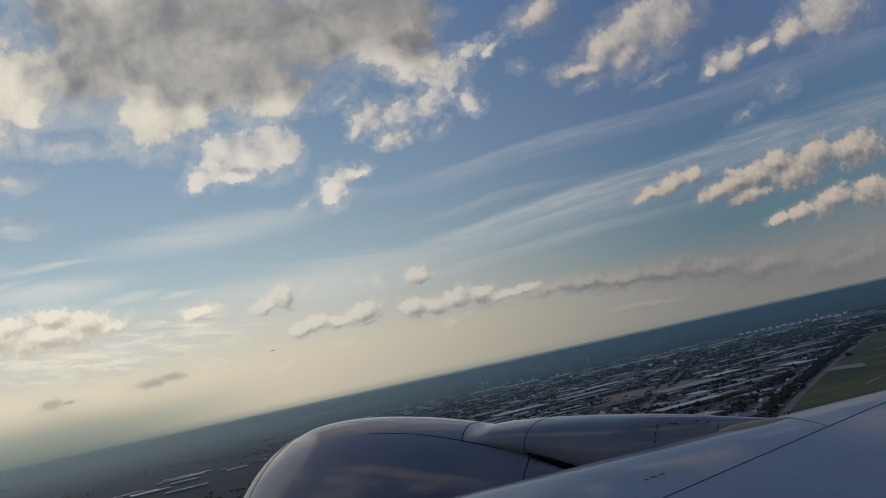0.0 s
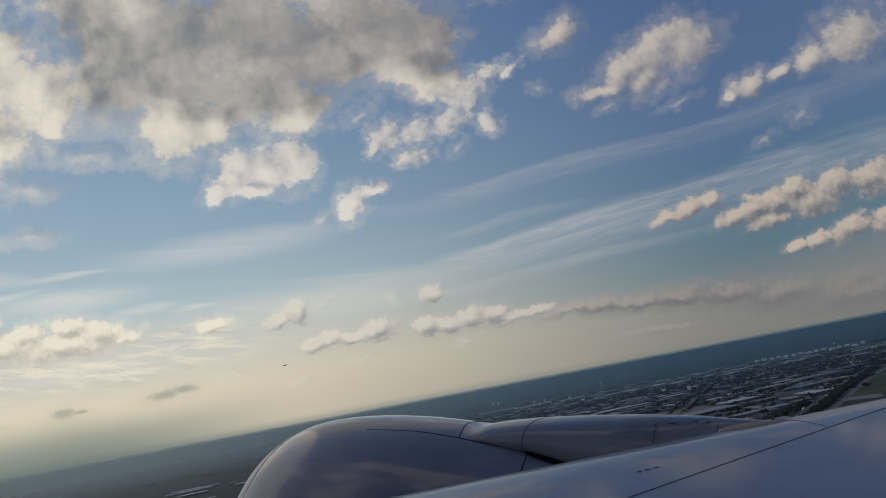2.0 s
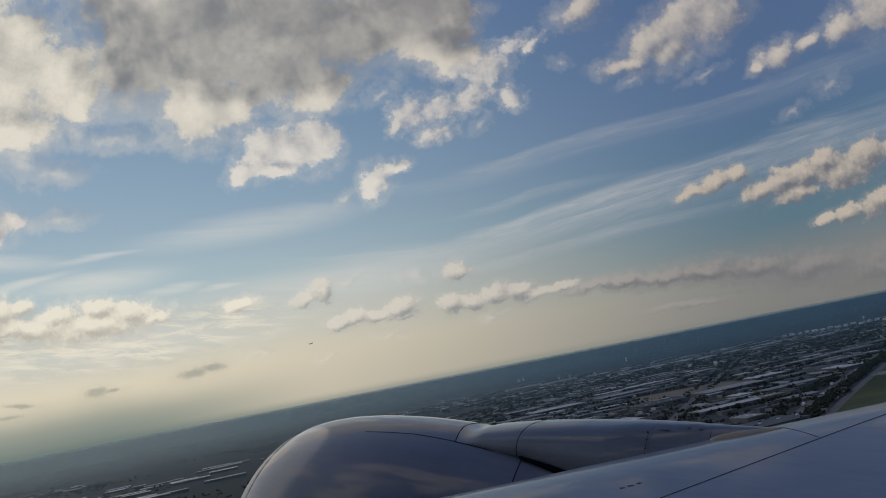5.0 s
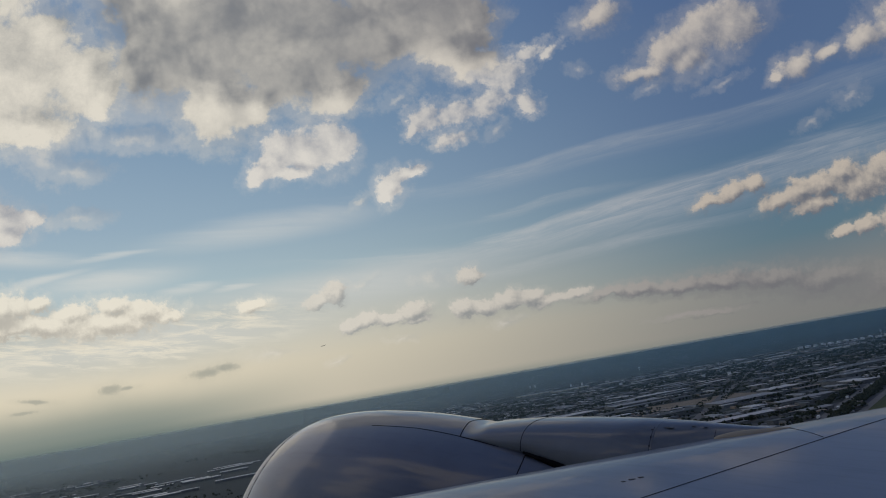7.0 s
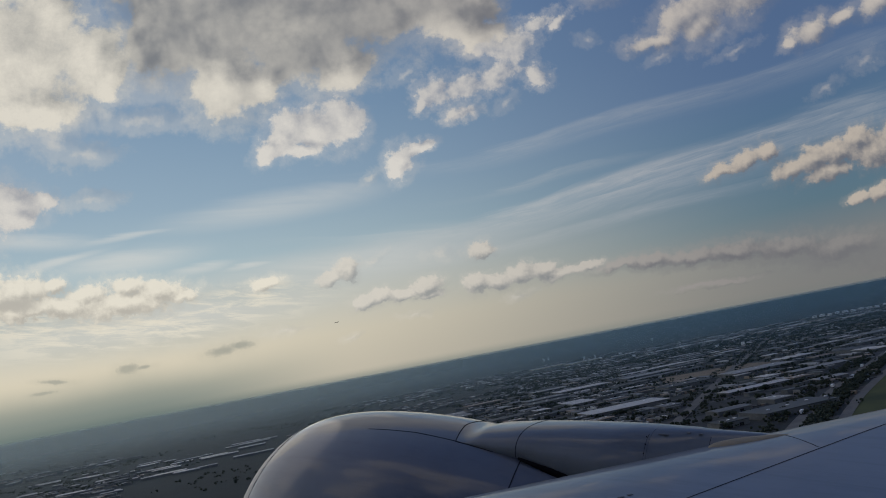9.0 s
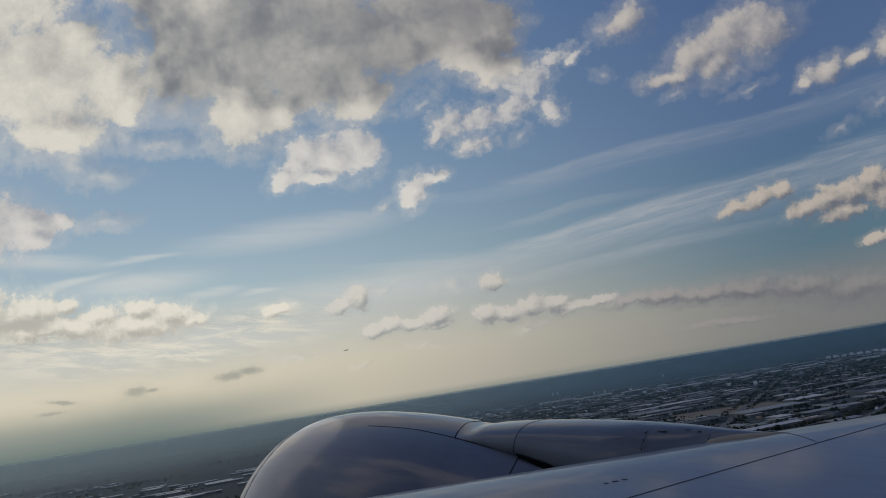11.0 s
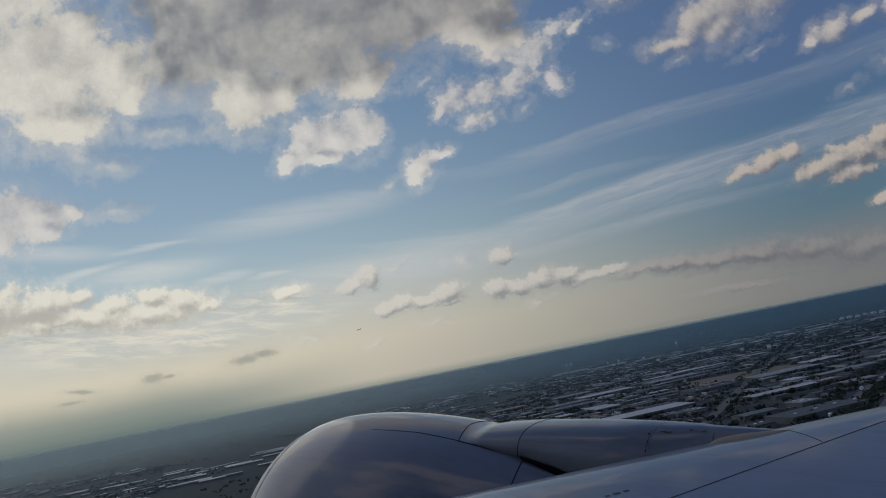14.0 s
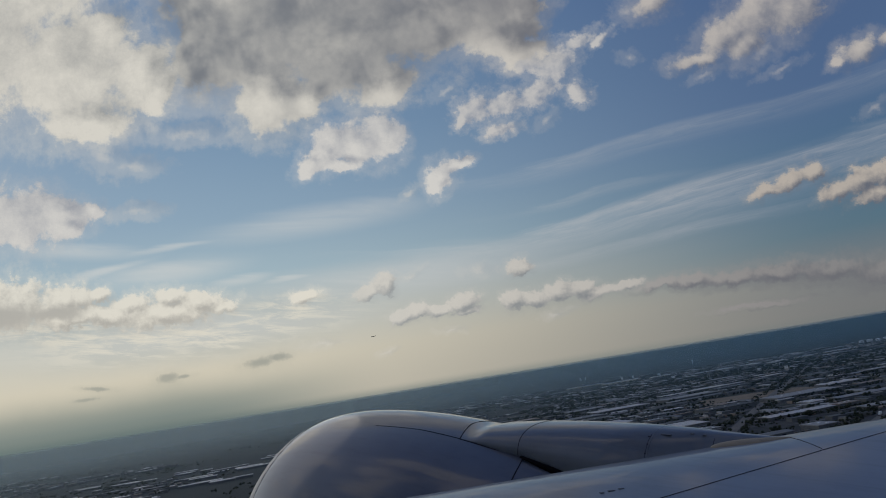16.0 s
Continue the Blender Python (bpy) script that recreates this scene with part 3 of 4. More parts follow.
def box(bm, x0, x1, y0, y1, z0, z1, bevel=0.0):
    r = bmesh.ops.create_cube(bm, size=1, matrix=Matrix.Translation(((x0 + x1) / 2, (y0 + y1) / 2, (z0 + z1) / 2)) @ Matrix.Diagonal((x1 - x0, y1 - y0, z1 - z0, 1)))
    if bevel:
        edges = {e for v in r["verts"] for e in v.link_edges}
        bmesh.ops.bevel(bm, geom=list(edges), offset=bevel, segments=2, affect="EDGES", profile=0.5)


def skin(bm, rings, closed=True, caps=False):
    """Faces between rings of points."""
    vs = [[bm.verts.new(p) for p in ring] for ring in rings]
    n = len(vs[0])
    for a, b in zip(vs, vs[1:]):
        for i in range(n if closed else n - 1):
            j = (i + 1) % n
            bm.faces.new((a[i], a[j], b[j], b[i]))
    if caps:
        bm.faces.new(vs[0])
        bm.faces.new(vs[-1][::-1])
    return vs


# ---------------------------------------------------------------- the aircraft, in its own axes: x outboard, y forward, z up
AIR = Matrix.Translation((0, 0, HEIGHT)) @ Matrix(((0.62332, 0.78197, 0.0), (-0.77249, 0.61577, 0.15518), (0.12134, -0.09672, 0.98789))).transposed().to_4x4()
LIP = Vector((6.949, 8.053, -3.083))
COWL_LENGTH, COWL_R, LIP_R, AFT_R = 4.6, 1.70, 1.319, 1.30


def cowl_radius(s):
    q = s / COWL_LENGTH
    if q < 0.36:
        u = 1 - q / 0.36
        return LIP_R + (COWL_R - LIP_R) * max(0.0, 1 - u ** 2.4) ** (1 / 2.2)
    return COWL_R - (COWL_R - AFT_R) * ((q - 0.36) / 0.64) ** 1.9


def cowl_point(s, degrees, lift=0.0):
    r = cowl_radius(s) + lift
    return Vector((LIP.x + r * math.cos(radians(degrees)), LIP.y - s, LIP.z + r * math.sin(radians(degrees))))


def revolve(s0, s1, steps, lift=0.0, segments=144):
    bm = bmesh.new()
    rings = []
    for i in range(steps + 1):
        k = i / steps
        s = s0 + (s1 - s0) * (k ** 2 if s0 == 0 else k)
        rings.append([cowl_point(s, 360 * j / segments, lift) for j in range(segments)])
    skin(bm, rings)
    return bm


def strip(points, ups, width):
    """A narrow raised band along points on a surface."""
    bm = bmesh.new()
    rows = []
    for i, (p, u) in enumerate(zip(points, ups)):
        along = (points[min(i + 1, len(points) - 1)] - points[max(i - 1, 0)]).normalized()
        across = along.cross(u).normalized() * width / 2
        rows.append([p - across - u * 0.004, p - across * 0.8 + u * 0.0015, p + across * 0.8 + u * 0.0015, p + across - u * 0.004])
    skin(bm, rows, closed=False)
    return bm


def cowl_line(path, width):
    pts, ups = [], []
    for (s0, a0), (s1, a1) in zip(path, path[1:]):
        for i in range(16):
            k = i / 15
            s, a = s0 + (s1 - s0) * k, a0 + (a1 - a0) * k
            pts.append(cowl_point(s, a, 0.002))
            ups.append(Vector((math.cos(radians(a)), 0, math.sin(radians(a)))))
    return strip(pts, ups, width)


def aircraft():
    engine = thing("jet_engine", AIR, "glossy grey turbofan engine cowling hung ahead of the wing", "engine")
    part("inlet_lip", revolve(0.0, 0.30, 22), LIP_METAL, engine, "bare metal inlet lip", True)
    part("inlet_cowl", revolve(0.308, 1.455, 24), GREY_PAINT, engine, "", True)
    part("fan_cowl", revolve(1.455, 3.662, 30), GREY_PAINT, engine, "", True)
    part("aft_cowl", revolve(3.662, COWL_LENGTH, 14), GREY_PAINT, engine, "", True)
    part("inner_shell", revolve(0.25, 4.5, 20, -0.03), DARK, engine, "dark inner shell showing in the joints", True)
    bm = bmesh.new()
    rings = []
    for i in range(11):
        k = i / 10
        r = LIP_R - 0.02 - 0.14 * math.sin(k * math.pi * 0.5)
        rings.append([Vector((LIP.x + r * math.cos(2 * math.pi * j / 96), LIP.y - 1.3 * k * k + 0.0, LIP.z + r * math.sin(2 * math.pi * j / 96))) for j in range(96)])
    skin(bm, rings)
    part("inlet_duct", bm, LIP_METAL, engine, "", True)
    bm = bmesh.new()
    ring = [[Vector((LIP.x + r * math.cos(2 * math.pi * j / 64), LIP.y - y, LIP.z + r * math.sin(2 * math.pi * j / 64))) for j in range(64)] for r, y in ((1.16, 1.3), (0.8, 1.28), (0.36, 1.25), (0.3, 1.0), (0.15, 0.7), (0.02, 0.6))]
    skin(bm, ring, caps=True)
    part("fan", bm, DARK, engine, "dark fan and spinner", True)
    for path, w in (
        ([(1.60, 107.8), (2.28, 106.0)], 0.004), ([(2.28, 106.0), (2.85, 106.4)], 0.008), ([(2.85, 106.5), (3.3, 107.2), (3.63, 106.4)], 0.016),
        ([(2.62, 76), (2.64, 84), (2.68, 92.5), (2.78, 101), (2.85, 106.5)], 0.016),
        ([(0.305, 40), (0.305, 120), (0.305, 220)], 0.012), ([(3.66, 107), (3.70, 113), (3.74, 121), (3.78, 135)], 0.012),
    ):
        part("seam", cowl_line(path, w), SEAM, engine)

    pylon = thing("engine_pylon", AIR, "long smooth grey pylon fairing between engine and wing", "pylon")
    XC = LIP.x

    def ridge(y):
        return float(np.interp(-y, [-5.45, -5.2, -4.9, -4.5, -3.9, -3.3, -2.78, -2.43, -2.2, -1.6], [-1.452, -1.435, -1.405, -1.362, -1.325, -1.305, -1.319, -1.362, -1.388, -1.45]))

    def foot(y):
        return float(np.interp(-y, [-5.45, -5.2, -4.76, -4.4, -3.9, -3.3, -2.6, -1.6], [-1.49, -1.52, -1.585, -1.62, -1.74, -1.90, -1.95, -1.95]))

    def half(y):
        return float(np.interp(-y, [-5.45, -5.2, -4.4, -3.5, -3.1, -2.7, -2.07, -1.6], [0.40, 0.46, 0.47, 0.50, 0.45, 0.32, 0.15, 0.06]))

    def middle(y):
        return XC + float(np.interp(-y, [-3.3, -2.7, -2.07, -1.6], [0, 0.10, 0.45, 0.75]))

    def section(y, lift=0.0):
        out = []
        for i in range(33):
            a = math.pi * i / 32
            c, s = math.cos(a), math.sin(a)
            out.append(Vector((middle(y) - (half(y) + lift) * math.copysign(abs(c) ** 0.75, c), y, foot(y) + (ridge(y) - foot(y) + lift) * abs(s) ** 0.8)))
        return out

    def shell(y0, y1, n):
        bm = bmesh.new()
        rings = []
        for i in range(n + 1):
            r = section(y0 + (y1 - y0) * i / n)
            rings.append(r + [Vector((r[-1].x - 0.03, r[-1].y, r[-1].z - 0.02)), Vector((r[0].x + 0.03, r[0].y, r[0].z - 0.02))])
        skin(bm, rings)
        return bm

    def front_shell(y1, n):
        """The first length of the fairing, grown out of the cowl along a slanted edge."""
        bm = bmesh.new()
        rings = []
        for k in range(n + 1):
            ring = []
            for i in range(33):
                edge = 2.66 + 0.19 * abs(math.cos(math.pi * i / 32)) ** 1.3
                y0 = LIP.y - edge
                y = y0 + (y1 - y0) * k / n
                p = section(y)[i]
                a = math.degrees(math.acos(max(-1, min(1, (p.x - XC) / cowl_radius(LIP.y - y)))))
                q = cowl_point(LIP.y - y, a, 0.002)
                t = min(1.0, k / n / 0.45)
                t = t * t * (3 - 2 * t)
                ring.append(q.lerp(p, t) if p.z > q.z or t > 0.5 else q)
            rings.append(ring + [ring[-1] + Vector((-0.03, 0, -0.03)), ring[0] + Vector((0.03, 0, -0.03))])
        skin(bm, rings)
        return bm

    part("front_fairing", front_shell(4.440, 22), PYLON_PAINT, pylon, "", True)
    part("mid_fairing", shell(4.436, 3.10, 26), PYLON_PAINT, pylon, "", True)
    part("rear_fairing", shell(3.098, 1.7, 26), PYLON_PAINT, pylon, "", True)
    for y, w, a0, a1 in ((4.44, 0.007, 0, 32), (2.62, 0.004, 2, 12), (3.12, 0.003, 3, 12)):
        pts = [section(y, 0.001)[i] for i in range(a0, a1 + 1)]
        ups = [Vector((-math.cos(math.pi * i / 32), 0, math.sin(math.pi * i / 32))) for i in range(a0, a1 + 1)]
        part("seam", strip(pts, ups, w), SEAM, pylon)
    # black strip that paints the shaded, sooty gap between the fairing's foot and the cowl
    bm = bmesh.new()
    rows = []
    for i in range(15):
        y = 4.40 - 0.85 * i / 14
        h = 0.008 + 0.022 * min(1, i / 6)
        p = Vector((XC - half(y) - 0.006, y, foot(y)))
        rows.append([p + Vector((0, 0, h)), p + Vector((-0.012, 0, h * 0.4)), p + Vector((-0.02, 0, -h)), p + Vector((0.05, 0, -h * 1.4))])
    skin(bm, rows, closed=False)
    part("gap_shade", bm, DARK, pylon, "dark strip for the gap's shade and soot", True)
    for y, i in ((3.12, 5), (3.12, 7), (3.12, 9), (3.13, 11), (3.09, 4)):
        p = section(y, 0.002)[i]
        bm = bmesh.new()
        bmesh.ops.create_uvsphere(bm, u_segments=8, v_segments=5, radius=0.008, matrix=Matrix.Translation(p) @ Matrix.Diagonal((0.5, 1, 1, 1)))
        part("fastener", bm, SEAM, pylon)
    for y, i, l in ((3.0, 12, 0.09), (2.8, 13, 0.03), (2.7, 13, 0.03)):
        p = section(y, 0.004)[i]
        bm = bmesh.new()
        box(bm, p.x - 0.016, p.x + 0.016, p.y - l / 2, p.y + l / 2, p.z - 0.004, p.z + 0.002, 0.002)
        part("stencil", bm, MARK, pylon)

    wing = thing("wing", AIR, "broad grey-blue swept aircraft wing with slat joint line", "wing")

    def wing_z(x, c, lift=0.0):
        base = -1.576 + 0.061 * (x - 7)
        if c < 1.2:
            return base + lift + 0.25 * math.sqrt(max(0, 1 - (1 - c / 1.2) ** 2))
        return base + lift + 0.25 - 0.008 * (c - 1.2) - 0.006 * (c - 1.2) ** 2

    def wing_point(x, c, lift=0.0):
        return Vector((x, 2.76 - 0.649 * (x - 7) - c, wing_z(x, c, lift)))

    def joint(x):
        return 1.72 - 0.289 * (x - 5.22)

    def panel(x0, x1, c0, c1, n, m, under):
        bm = bmesh.new()
        rings = []
        for i in range(n + 1):
            x = x0 + (x1 - x0) * i / n
            a, b = c0(x), c1(x)
            cs = sorted([a + (b - a) * (j / m) ** (2 if a == 0 else 1) for j in range(m + 1)] + [b - 0.004] + ([a + 0.004] if a else []))
            ring = [wing_point(x, c) for c in cs]
            base = -1.576 + 0.061 * (x - 7)
            low = [Vector((p.x, p.y, min(p.z - 0.02, base - under * math.sqrt(min(1, c / 1.5))))) for p, c in zip(ring, cs)]
            rings.append(ring + low[::-1])
        skin(bm, rings, caps=True)
        return bm

    def line(x):
        return joint(min(x, 9.6))

    part("slat", panel(-1.4, 13.0, lambda x: 0.0, line, 58, 26, 0.2), WING_PAINT, wing, "", True)
    part("wing_skin", panel(-1.4, 13.0, lambda x: line(x) + 0.001, lambda x: 6.5, 46, 30, 0.5), WING_PAINT, wing, "", True)
    pts = [wing_point(-0.8 + 13.5 * k / 60, line(-0.8 + 13.5 * k / 60), 0.001) for k in range(61)]
    part("joint_filler", strip(pts, [Vector((0, 0, 1))] * 61, 0.010), JOINT, wing, "dark slat joint")
    # short seam that runs back from the pylon over the slat
    pts = [wing_point(7.12 - 0.385 * k / 12, 0.64 + 0.62 * k / 12, 0.001) for k in range(13)]
    part("seam", strip(pts, [Vector((0, 0, 1))] * 13, 0.006), JOINT, wing)
    for k, l in ((0, 0.03), (1, 0.05), (2, 0.04)):
        p = wing_point(5.05 + 0.07 * k, 1.40 - 0.01 * k, 0.003)
        bm = bmesh.new()
        box(bm, -l / 2, l / 2, -0.010, 0.010, -0.003, 0.001, 0.001)
        bmesh.ops.transform(bm, matrix=Matrix.Translation(p) @ pose(0, 0, 0, 0, 0, -33), verts=bm.verts)
        part("stencil", bm, MARK, wing)

    bm = bmesh.new()
    rings = []
    for i in range(25):
        k = i / 24
        w = max(0.03, math.sin(math.pi * k ** 0.7) ** 0.7)
        x = 6.66 + 0.50 * k
        p = wing_point(x, 0.44 + 0.2 * k)
        rings.append([p + Vector((0.05 * w * math.cos(a), 0.07 * w * math.cos(a), 0.036 * w * math.sin(a) * (1 - 0.3 * k))) for a in (2 * math.pi * j / 20 for j in range(20))])
    skin(bm, rings, caps=True)
    seal = thing("wing_root_seal", AIR, "worn tan fairing seal between pylon and wing", "fairing")
    part("seal_body", bm, TAN, seal, "", True)


aircraft()

# fuselage side behind the camera, unseen: closes the place, blocks sky light from the engine
bm = bmesh.new()
rings = []
for i in range(25):
    y = -14 + 30 * i / 24
    rings.append([Vector((-2.9 + 2.85 * math.cos(a) - 0.9, y, -0.2 + 2.95 * math.sin(a))) for a in (radians(-80 + 160 * j / 24) for j in range(25))])
skin(bm, rings, closed=False)
FUSELAGE = paint("fuselage_paint", (0.62, 0.63, 0.66, 1), 0.35, 0.5, 0.1)
hull = thing("fuselage", AIR, "plain white aircraft fuselage side behind the window seat", "aircraft", kind="structure")
part("hull_skin", bm, FUSELAGE, hull, "", True)

# ---------------------------------------------------------------- the land
HIGHWAY_R, HIGHWAY_A = [640, 830, 1100, 1500, 2050, 2700], [20.7, 23.4, 26.5, 29.3, 31.9, 34.0]
HIGHWAY = list(zip(HIGHWAY_A, HIGHWAY_R))
RISE = 3600.0


def land(r):
    return 0.0 if r < RISE else (HEIGHT - 1.5) * min(1.0, (r - RISE) / (4940 - RISE)) ** 1.7


def on_land(az, r, dz=0.0):
    return Vector((r * math.sin(radians(az)), r * math.cos(radians(az)), land(r) + dz))


bm = bmesh.new()
radii = [0.5, 60, 150, 300, 500, 700, 900, 1100, 1400, 1700, 2000, 2300, 2600, 2900, 3200, 3450] + [RISE + 1340 * k / 24 for k in range(25)]
bm.faces.new(skin(bm, [[on_land(360 * j / 180, r) for j in range(180)] for r in radii])[0])
ground = tagged(new("ground", mesh_of("ground", bm, GROUND, True)), "dim patchwork of lots, streets and woods reaching the horizon", "ground", kind="structure")


# summer haze over the land: see-through shells that stand for lit air, one behind the other
def haze_material(name, amount, sunny_amount, base, top):
    m = bpy.data.materials.new(name)
    m.use_nodes = True
    net = Net(m.node_tree)
    p = net.node("ShaderNodeTexCoord").outputs["Object"]
    sep = net.node("ShaderNodeSeparateXYZ")
    net.put(sep.inputs[0], p)
    # the sunward side's paler, thicker haze is put into colour and opacity
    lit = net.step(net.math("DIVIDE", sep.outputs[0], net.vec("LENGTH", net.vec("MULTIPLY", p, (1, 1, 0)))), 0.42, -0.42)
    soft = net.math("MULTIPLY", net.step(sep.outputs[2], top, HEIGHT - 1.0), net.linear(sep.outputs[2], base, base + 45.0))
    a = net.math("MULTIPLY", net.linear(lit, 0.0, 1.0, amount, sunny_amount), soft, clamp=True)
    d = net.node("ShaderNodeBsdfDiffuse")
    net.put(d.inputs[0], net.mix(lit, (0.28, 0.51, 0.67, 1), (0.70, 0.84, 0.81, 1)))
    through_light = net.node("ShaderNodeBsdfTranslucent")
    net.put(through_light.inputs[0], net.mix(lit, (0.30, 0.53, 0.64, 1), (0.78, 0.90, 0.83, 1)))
    both = net.node("ShaderNodeMixShader")
    net.tree.links.new(d.outputs[0], both.inputs[1])
    net.tree.links.new(through_light.outputs[0], both.inputs[2])
    clear = net.node("ShaderNodeBsdfTransparent")
    mix = net.node("ShaderNodeMixShader")
    net.put(mix.inputs[0], a)
    net.tree.links.new(clear.outputs[0], mix.inputs[1])
    net.tree.links.new(both.outputs[0], mix.inputs[2])
    net.tree.links.new(mix.outputs[0], net.node("ShaderNodeOutputMaterial").inputs[0])
    return m


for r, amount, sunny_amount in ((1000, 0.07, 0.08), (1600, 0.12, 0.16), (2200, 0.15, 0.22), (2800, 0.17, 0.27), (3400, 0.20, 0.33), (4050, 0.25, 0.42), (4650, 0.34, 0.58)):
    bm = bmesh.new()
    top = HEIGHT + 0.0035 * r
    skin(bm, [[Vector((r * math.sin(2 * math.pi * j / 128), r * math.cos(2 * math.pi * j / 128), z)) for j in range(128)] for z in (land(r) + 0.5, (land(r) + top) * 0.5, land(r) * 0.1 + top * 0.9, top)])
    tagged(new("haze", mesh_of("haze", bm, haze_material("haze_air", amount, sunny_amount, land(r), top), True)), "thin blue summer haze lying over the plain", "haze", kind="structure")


def patch(name, mat, points, z, label, category):
    bm = bmesh.new()
    bm.faces.new([bm.verts.new((x, y, z)) for x, y in points])
    bmesh.ops.triangulate(bm, faces=bm.faces)
    return tagged(new(name, mesh_of(name, bm, mat)), label, category, kind="structure")


def ribbon(name, mat, path, width, z, label, category):
    bm = bmesh.new()
    rows = []
    for i, p in enumerate(path):
        a = (path[min(i + 1, len(path) - 1)] - path[max(i - 1, 0)]).normalized()
        side = Vector((-a.y, a.x, 0)) * width / 2
        rows.append([Vector((p.x, p.y, z)) - side, Vector((p.x, p.y, z)) + side])
    skin(bm, rows, closed=False)
    return tagged(new(name, mesh_of(name, bm, mat)), label, category, kind="structure")


def polar(pairs):
    return [on_land(a, r) for a, r in pairs]


def bend(pairs, n=24):
    pts = polar(pairs)
    out = []
    for i in range(len(pts) - 1):
        p0, p1, p2, p3 = pts[max(i - 1, 0)], pts[i], pts[i + 1], pts[min(i + 2, len(pts) - 1)]
        for k in range(n):
            t = k / n
            out.append(0.5 * ((2 * p1) + (p2 - p0) * t + (2 * p0 - 5 * p1 + 4 * p2 - p3) * t * t + (3 * p1 - p0 - 3 * p2 + p3) * t ** 3))
    return out + [pts[-1]]


meadow = [(24.1, 640), (25.9, 830), (28.3, 1100), (30.7, 1500), (33.0, 2050), (38, 2300), (48, 2200), (48, 640)]
patch("meadow", GRASS, [(p.x, p.y) for p in polar(meadow)], 0.3, "wide green mown grassland beside the highway", "field")
ribbon("road", ROAD, bend([(a + 34 / r * 57.3, r) for a, r in HIGHWAY]), 9, 0.6, "pale service road along the edge of the grassland", "road")
ribbon("road", ROAD, bend(HIGHWAY), 13, 0.6, "pale straight highway beside the grassland", "road")
ribbon("track", DIRT, bend([(30.6, 900), (32, 960), (35, 1010), (41, 1000)]), 5, 0.7, "thin earth track across the grassland", "path")
ribbon("track", DIRT, bend([(31.7, 1320), (34, 1400), (35, 1230), (38, 1260)]), 7, 0.7, "thin earth track across the grassland", "path")
patch("pond", POND, [(p.x + 22 * math.cos(k * 0.314) * (1 + 0.25 * math.sin(k * 0.9)), p.y + 30 * math.sin(k * 0.314) * (1 + 0.2 * math.cos(k * 1.3))) for p in polar([(29.8, 1125)]) for k in range(20)], 0.8, "small pale pond in the grassland", "pond")
AVENUE = [(13.6, 800), (15.5, 977), (17.7, 1310), (19.4, 1700), (20.3, 2050), (21.4, 2700)]
ribbon("road", ROAD, bend(AVENUE), 12, 0.6, "long straight grey avenue between the works", "road")
patch("bare_field", DIRT, [(p.x, p.y) for p in polar([(13.5, 1330), (13.2, 1460), (19, 1480), (21, 1400), (20.5, 1330)])], 0.3, "bare brown earth field between works", "field")

# works and warehouses
rng = random.Random(11)


def warehouse(w, d, h, style):
    """A low works building: walls, roof, parapet, rooflights and loading doors."""
    ob = thing("warehouse", Matrix(), "low industrial building with a broad weathered flat roof", "building", "works on the plain")
    bm = bmesh.new()
    box(bm, -w / 2, w / 2, -d / 2, d / 2, 0, h)
    part("wall", bm, WALL, ob)
    bm = bmesh.new()
    if style == 0:
        box(bm, -w / 2 - 0.5, w / 2 + 0.5, -d / 2 - 0.5, d / 2 + 0.5, h, h + 0.6)
    elif style == 1:
        skin(bm, [[Vector((x, -d / 2 - 0.6, h + 0.01)), Vector((x, 0, h + d * 0.05)), Vector((x, d / 2 + 0.6, h + 0.01))] for x in (-w / 2 - 0.6, w / 2 + 0.6)], closed=True, caps=True)
    else:
        bays = max(2, int(w / 18))
        for k in range(bays):
            x0, x1 = -w / 2 + w * k / bays, -w / 2 + w * (k + 1) / bays
            skin(bm, [[Vector((x0, y, h + 0.01)), Vector(((x0 + x1) / 2, y, h + 1.2)), Vector((x1, y, h + 0.01))] for y in (-d / 2 - 0.4, d / 2 + 0.4)], closed=True, caps=True)
    part("roof", bm, ROOF, ob)
    if style == 0:
        for k in range(3):
            x = (-0.32 + 0.3 * k) * w
            bm = bmesh.new()
            box(bm, x, x + 2.5, -1.5 + 3 * (k - 1), 1 + 3 * (k - 1), h + 0.6, h + 1.1)
            part("roof_vent", bm, TANK, ob)
    for k in range(2):
        x = (-0.25 + 0.4 * k) * w
        bm = bmesh.new()
        box(bm, x, x + 4, -d / 2 - 0.3, -d / 2 + 0.1, 0, 2.6)
        part("loading_door", bm, SEAM, ob)
    return ob


protos = []
for w, d, h, style in ((52, 30, 4.6, 0), (76, 42, 5.2, 0), (38, 22, 4.2, 1), (104, 50, 5.6, 0), (32, 19, 4.0, 1), (66, 38, 4.8, 2), (28, 22, 4.6, 0), (86, 26, 4.6, 1)):
    ob = warehouse(w, d, h, style)
    protos.append((ob, w, d))
GT = Matrix.Rotation(radians(-GRID_TURN), 4, "Z")


def taken(p):
    a, r = math.degrees(math.atan2(p.x, p.y)), math.hypot(p.x, p.y)
    if a > 25.2 + (r - 700) * 0.0062 and r < 2300 and a > 20:
        return True                                  # grassland
    if abs(a - float(np.interp(r, HIGHWAY_R, HIGHWAY_A))) < 900 / r:
        return True                                  # highway
    if 13 < a < 21.5 and 1310 < r < 1490:
        return True
    if 780 < r < 2700 and abs(a - float(np.interp(r, [q[1] for q in AVENUE], [q[0] for q in AVENUE]))) < 1300 / r:
        return True                                  # avenue
    return False


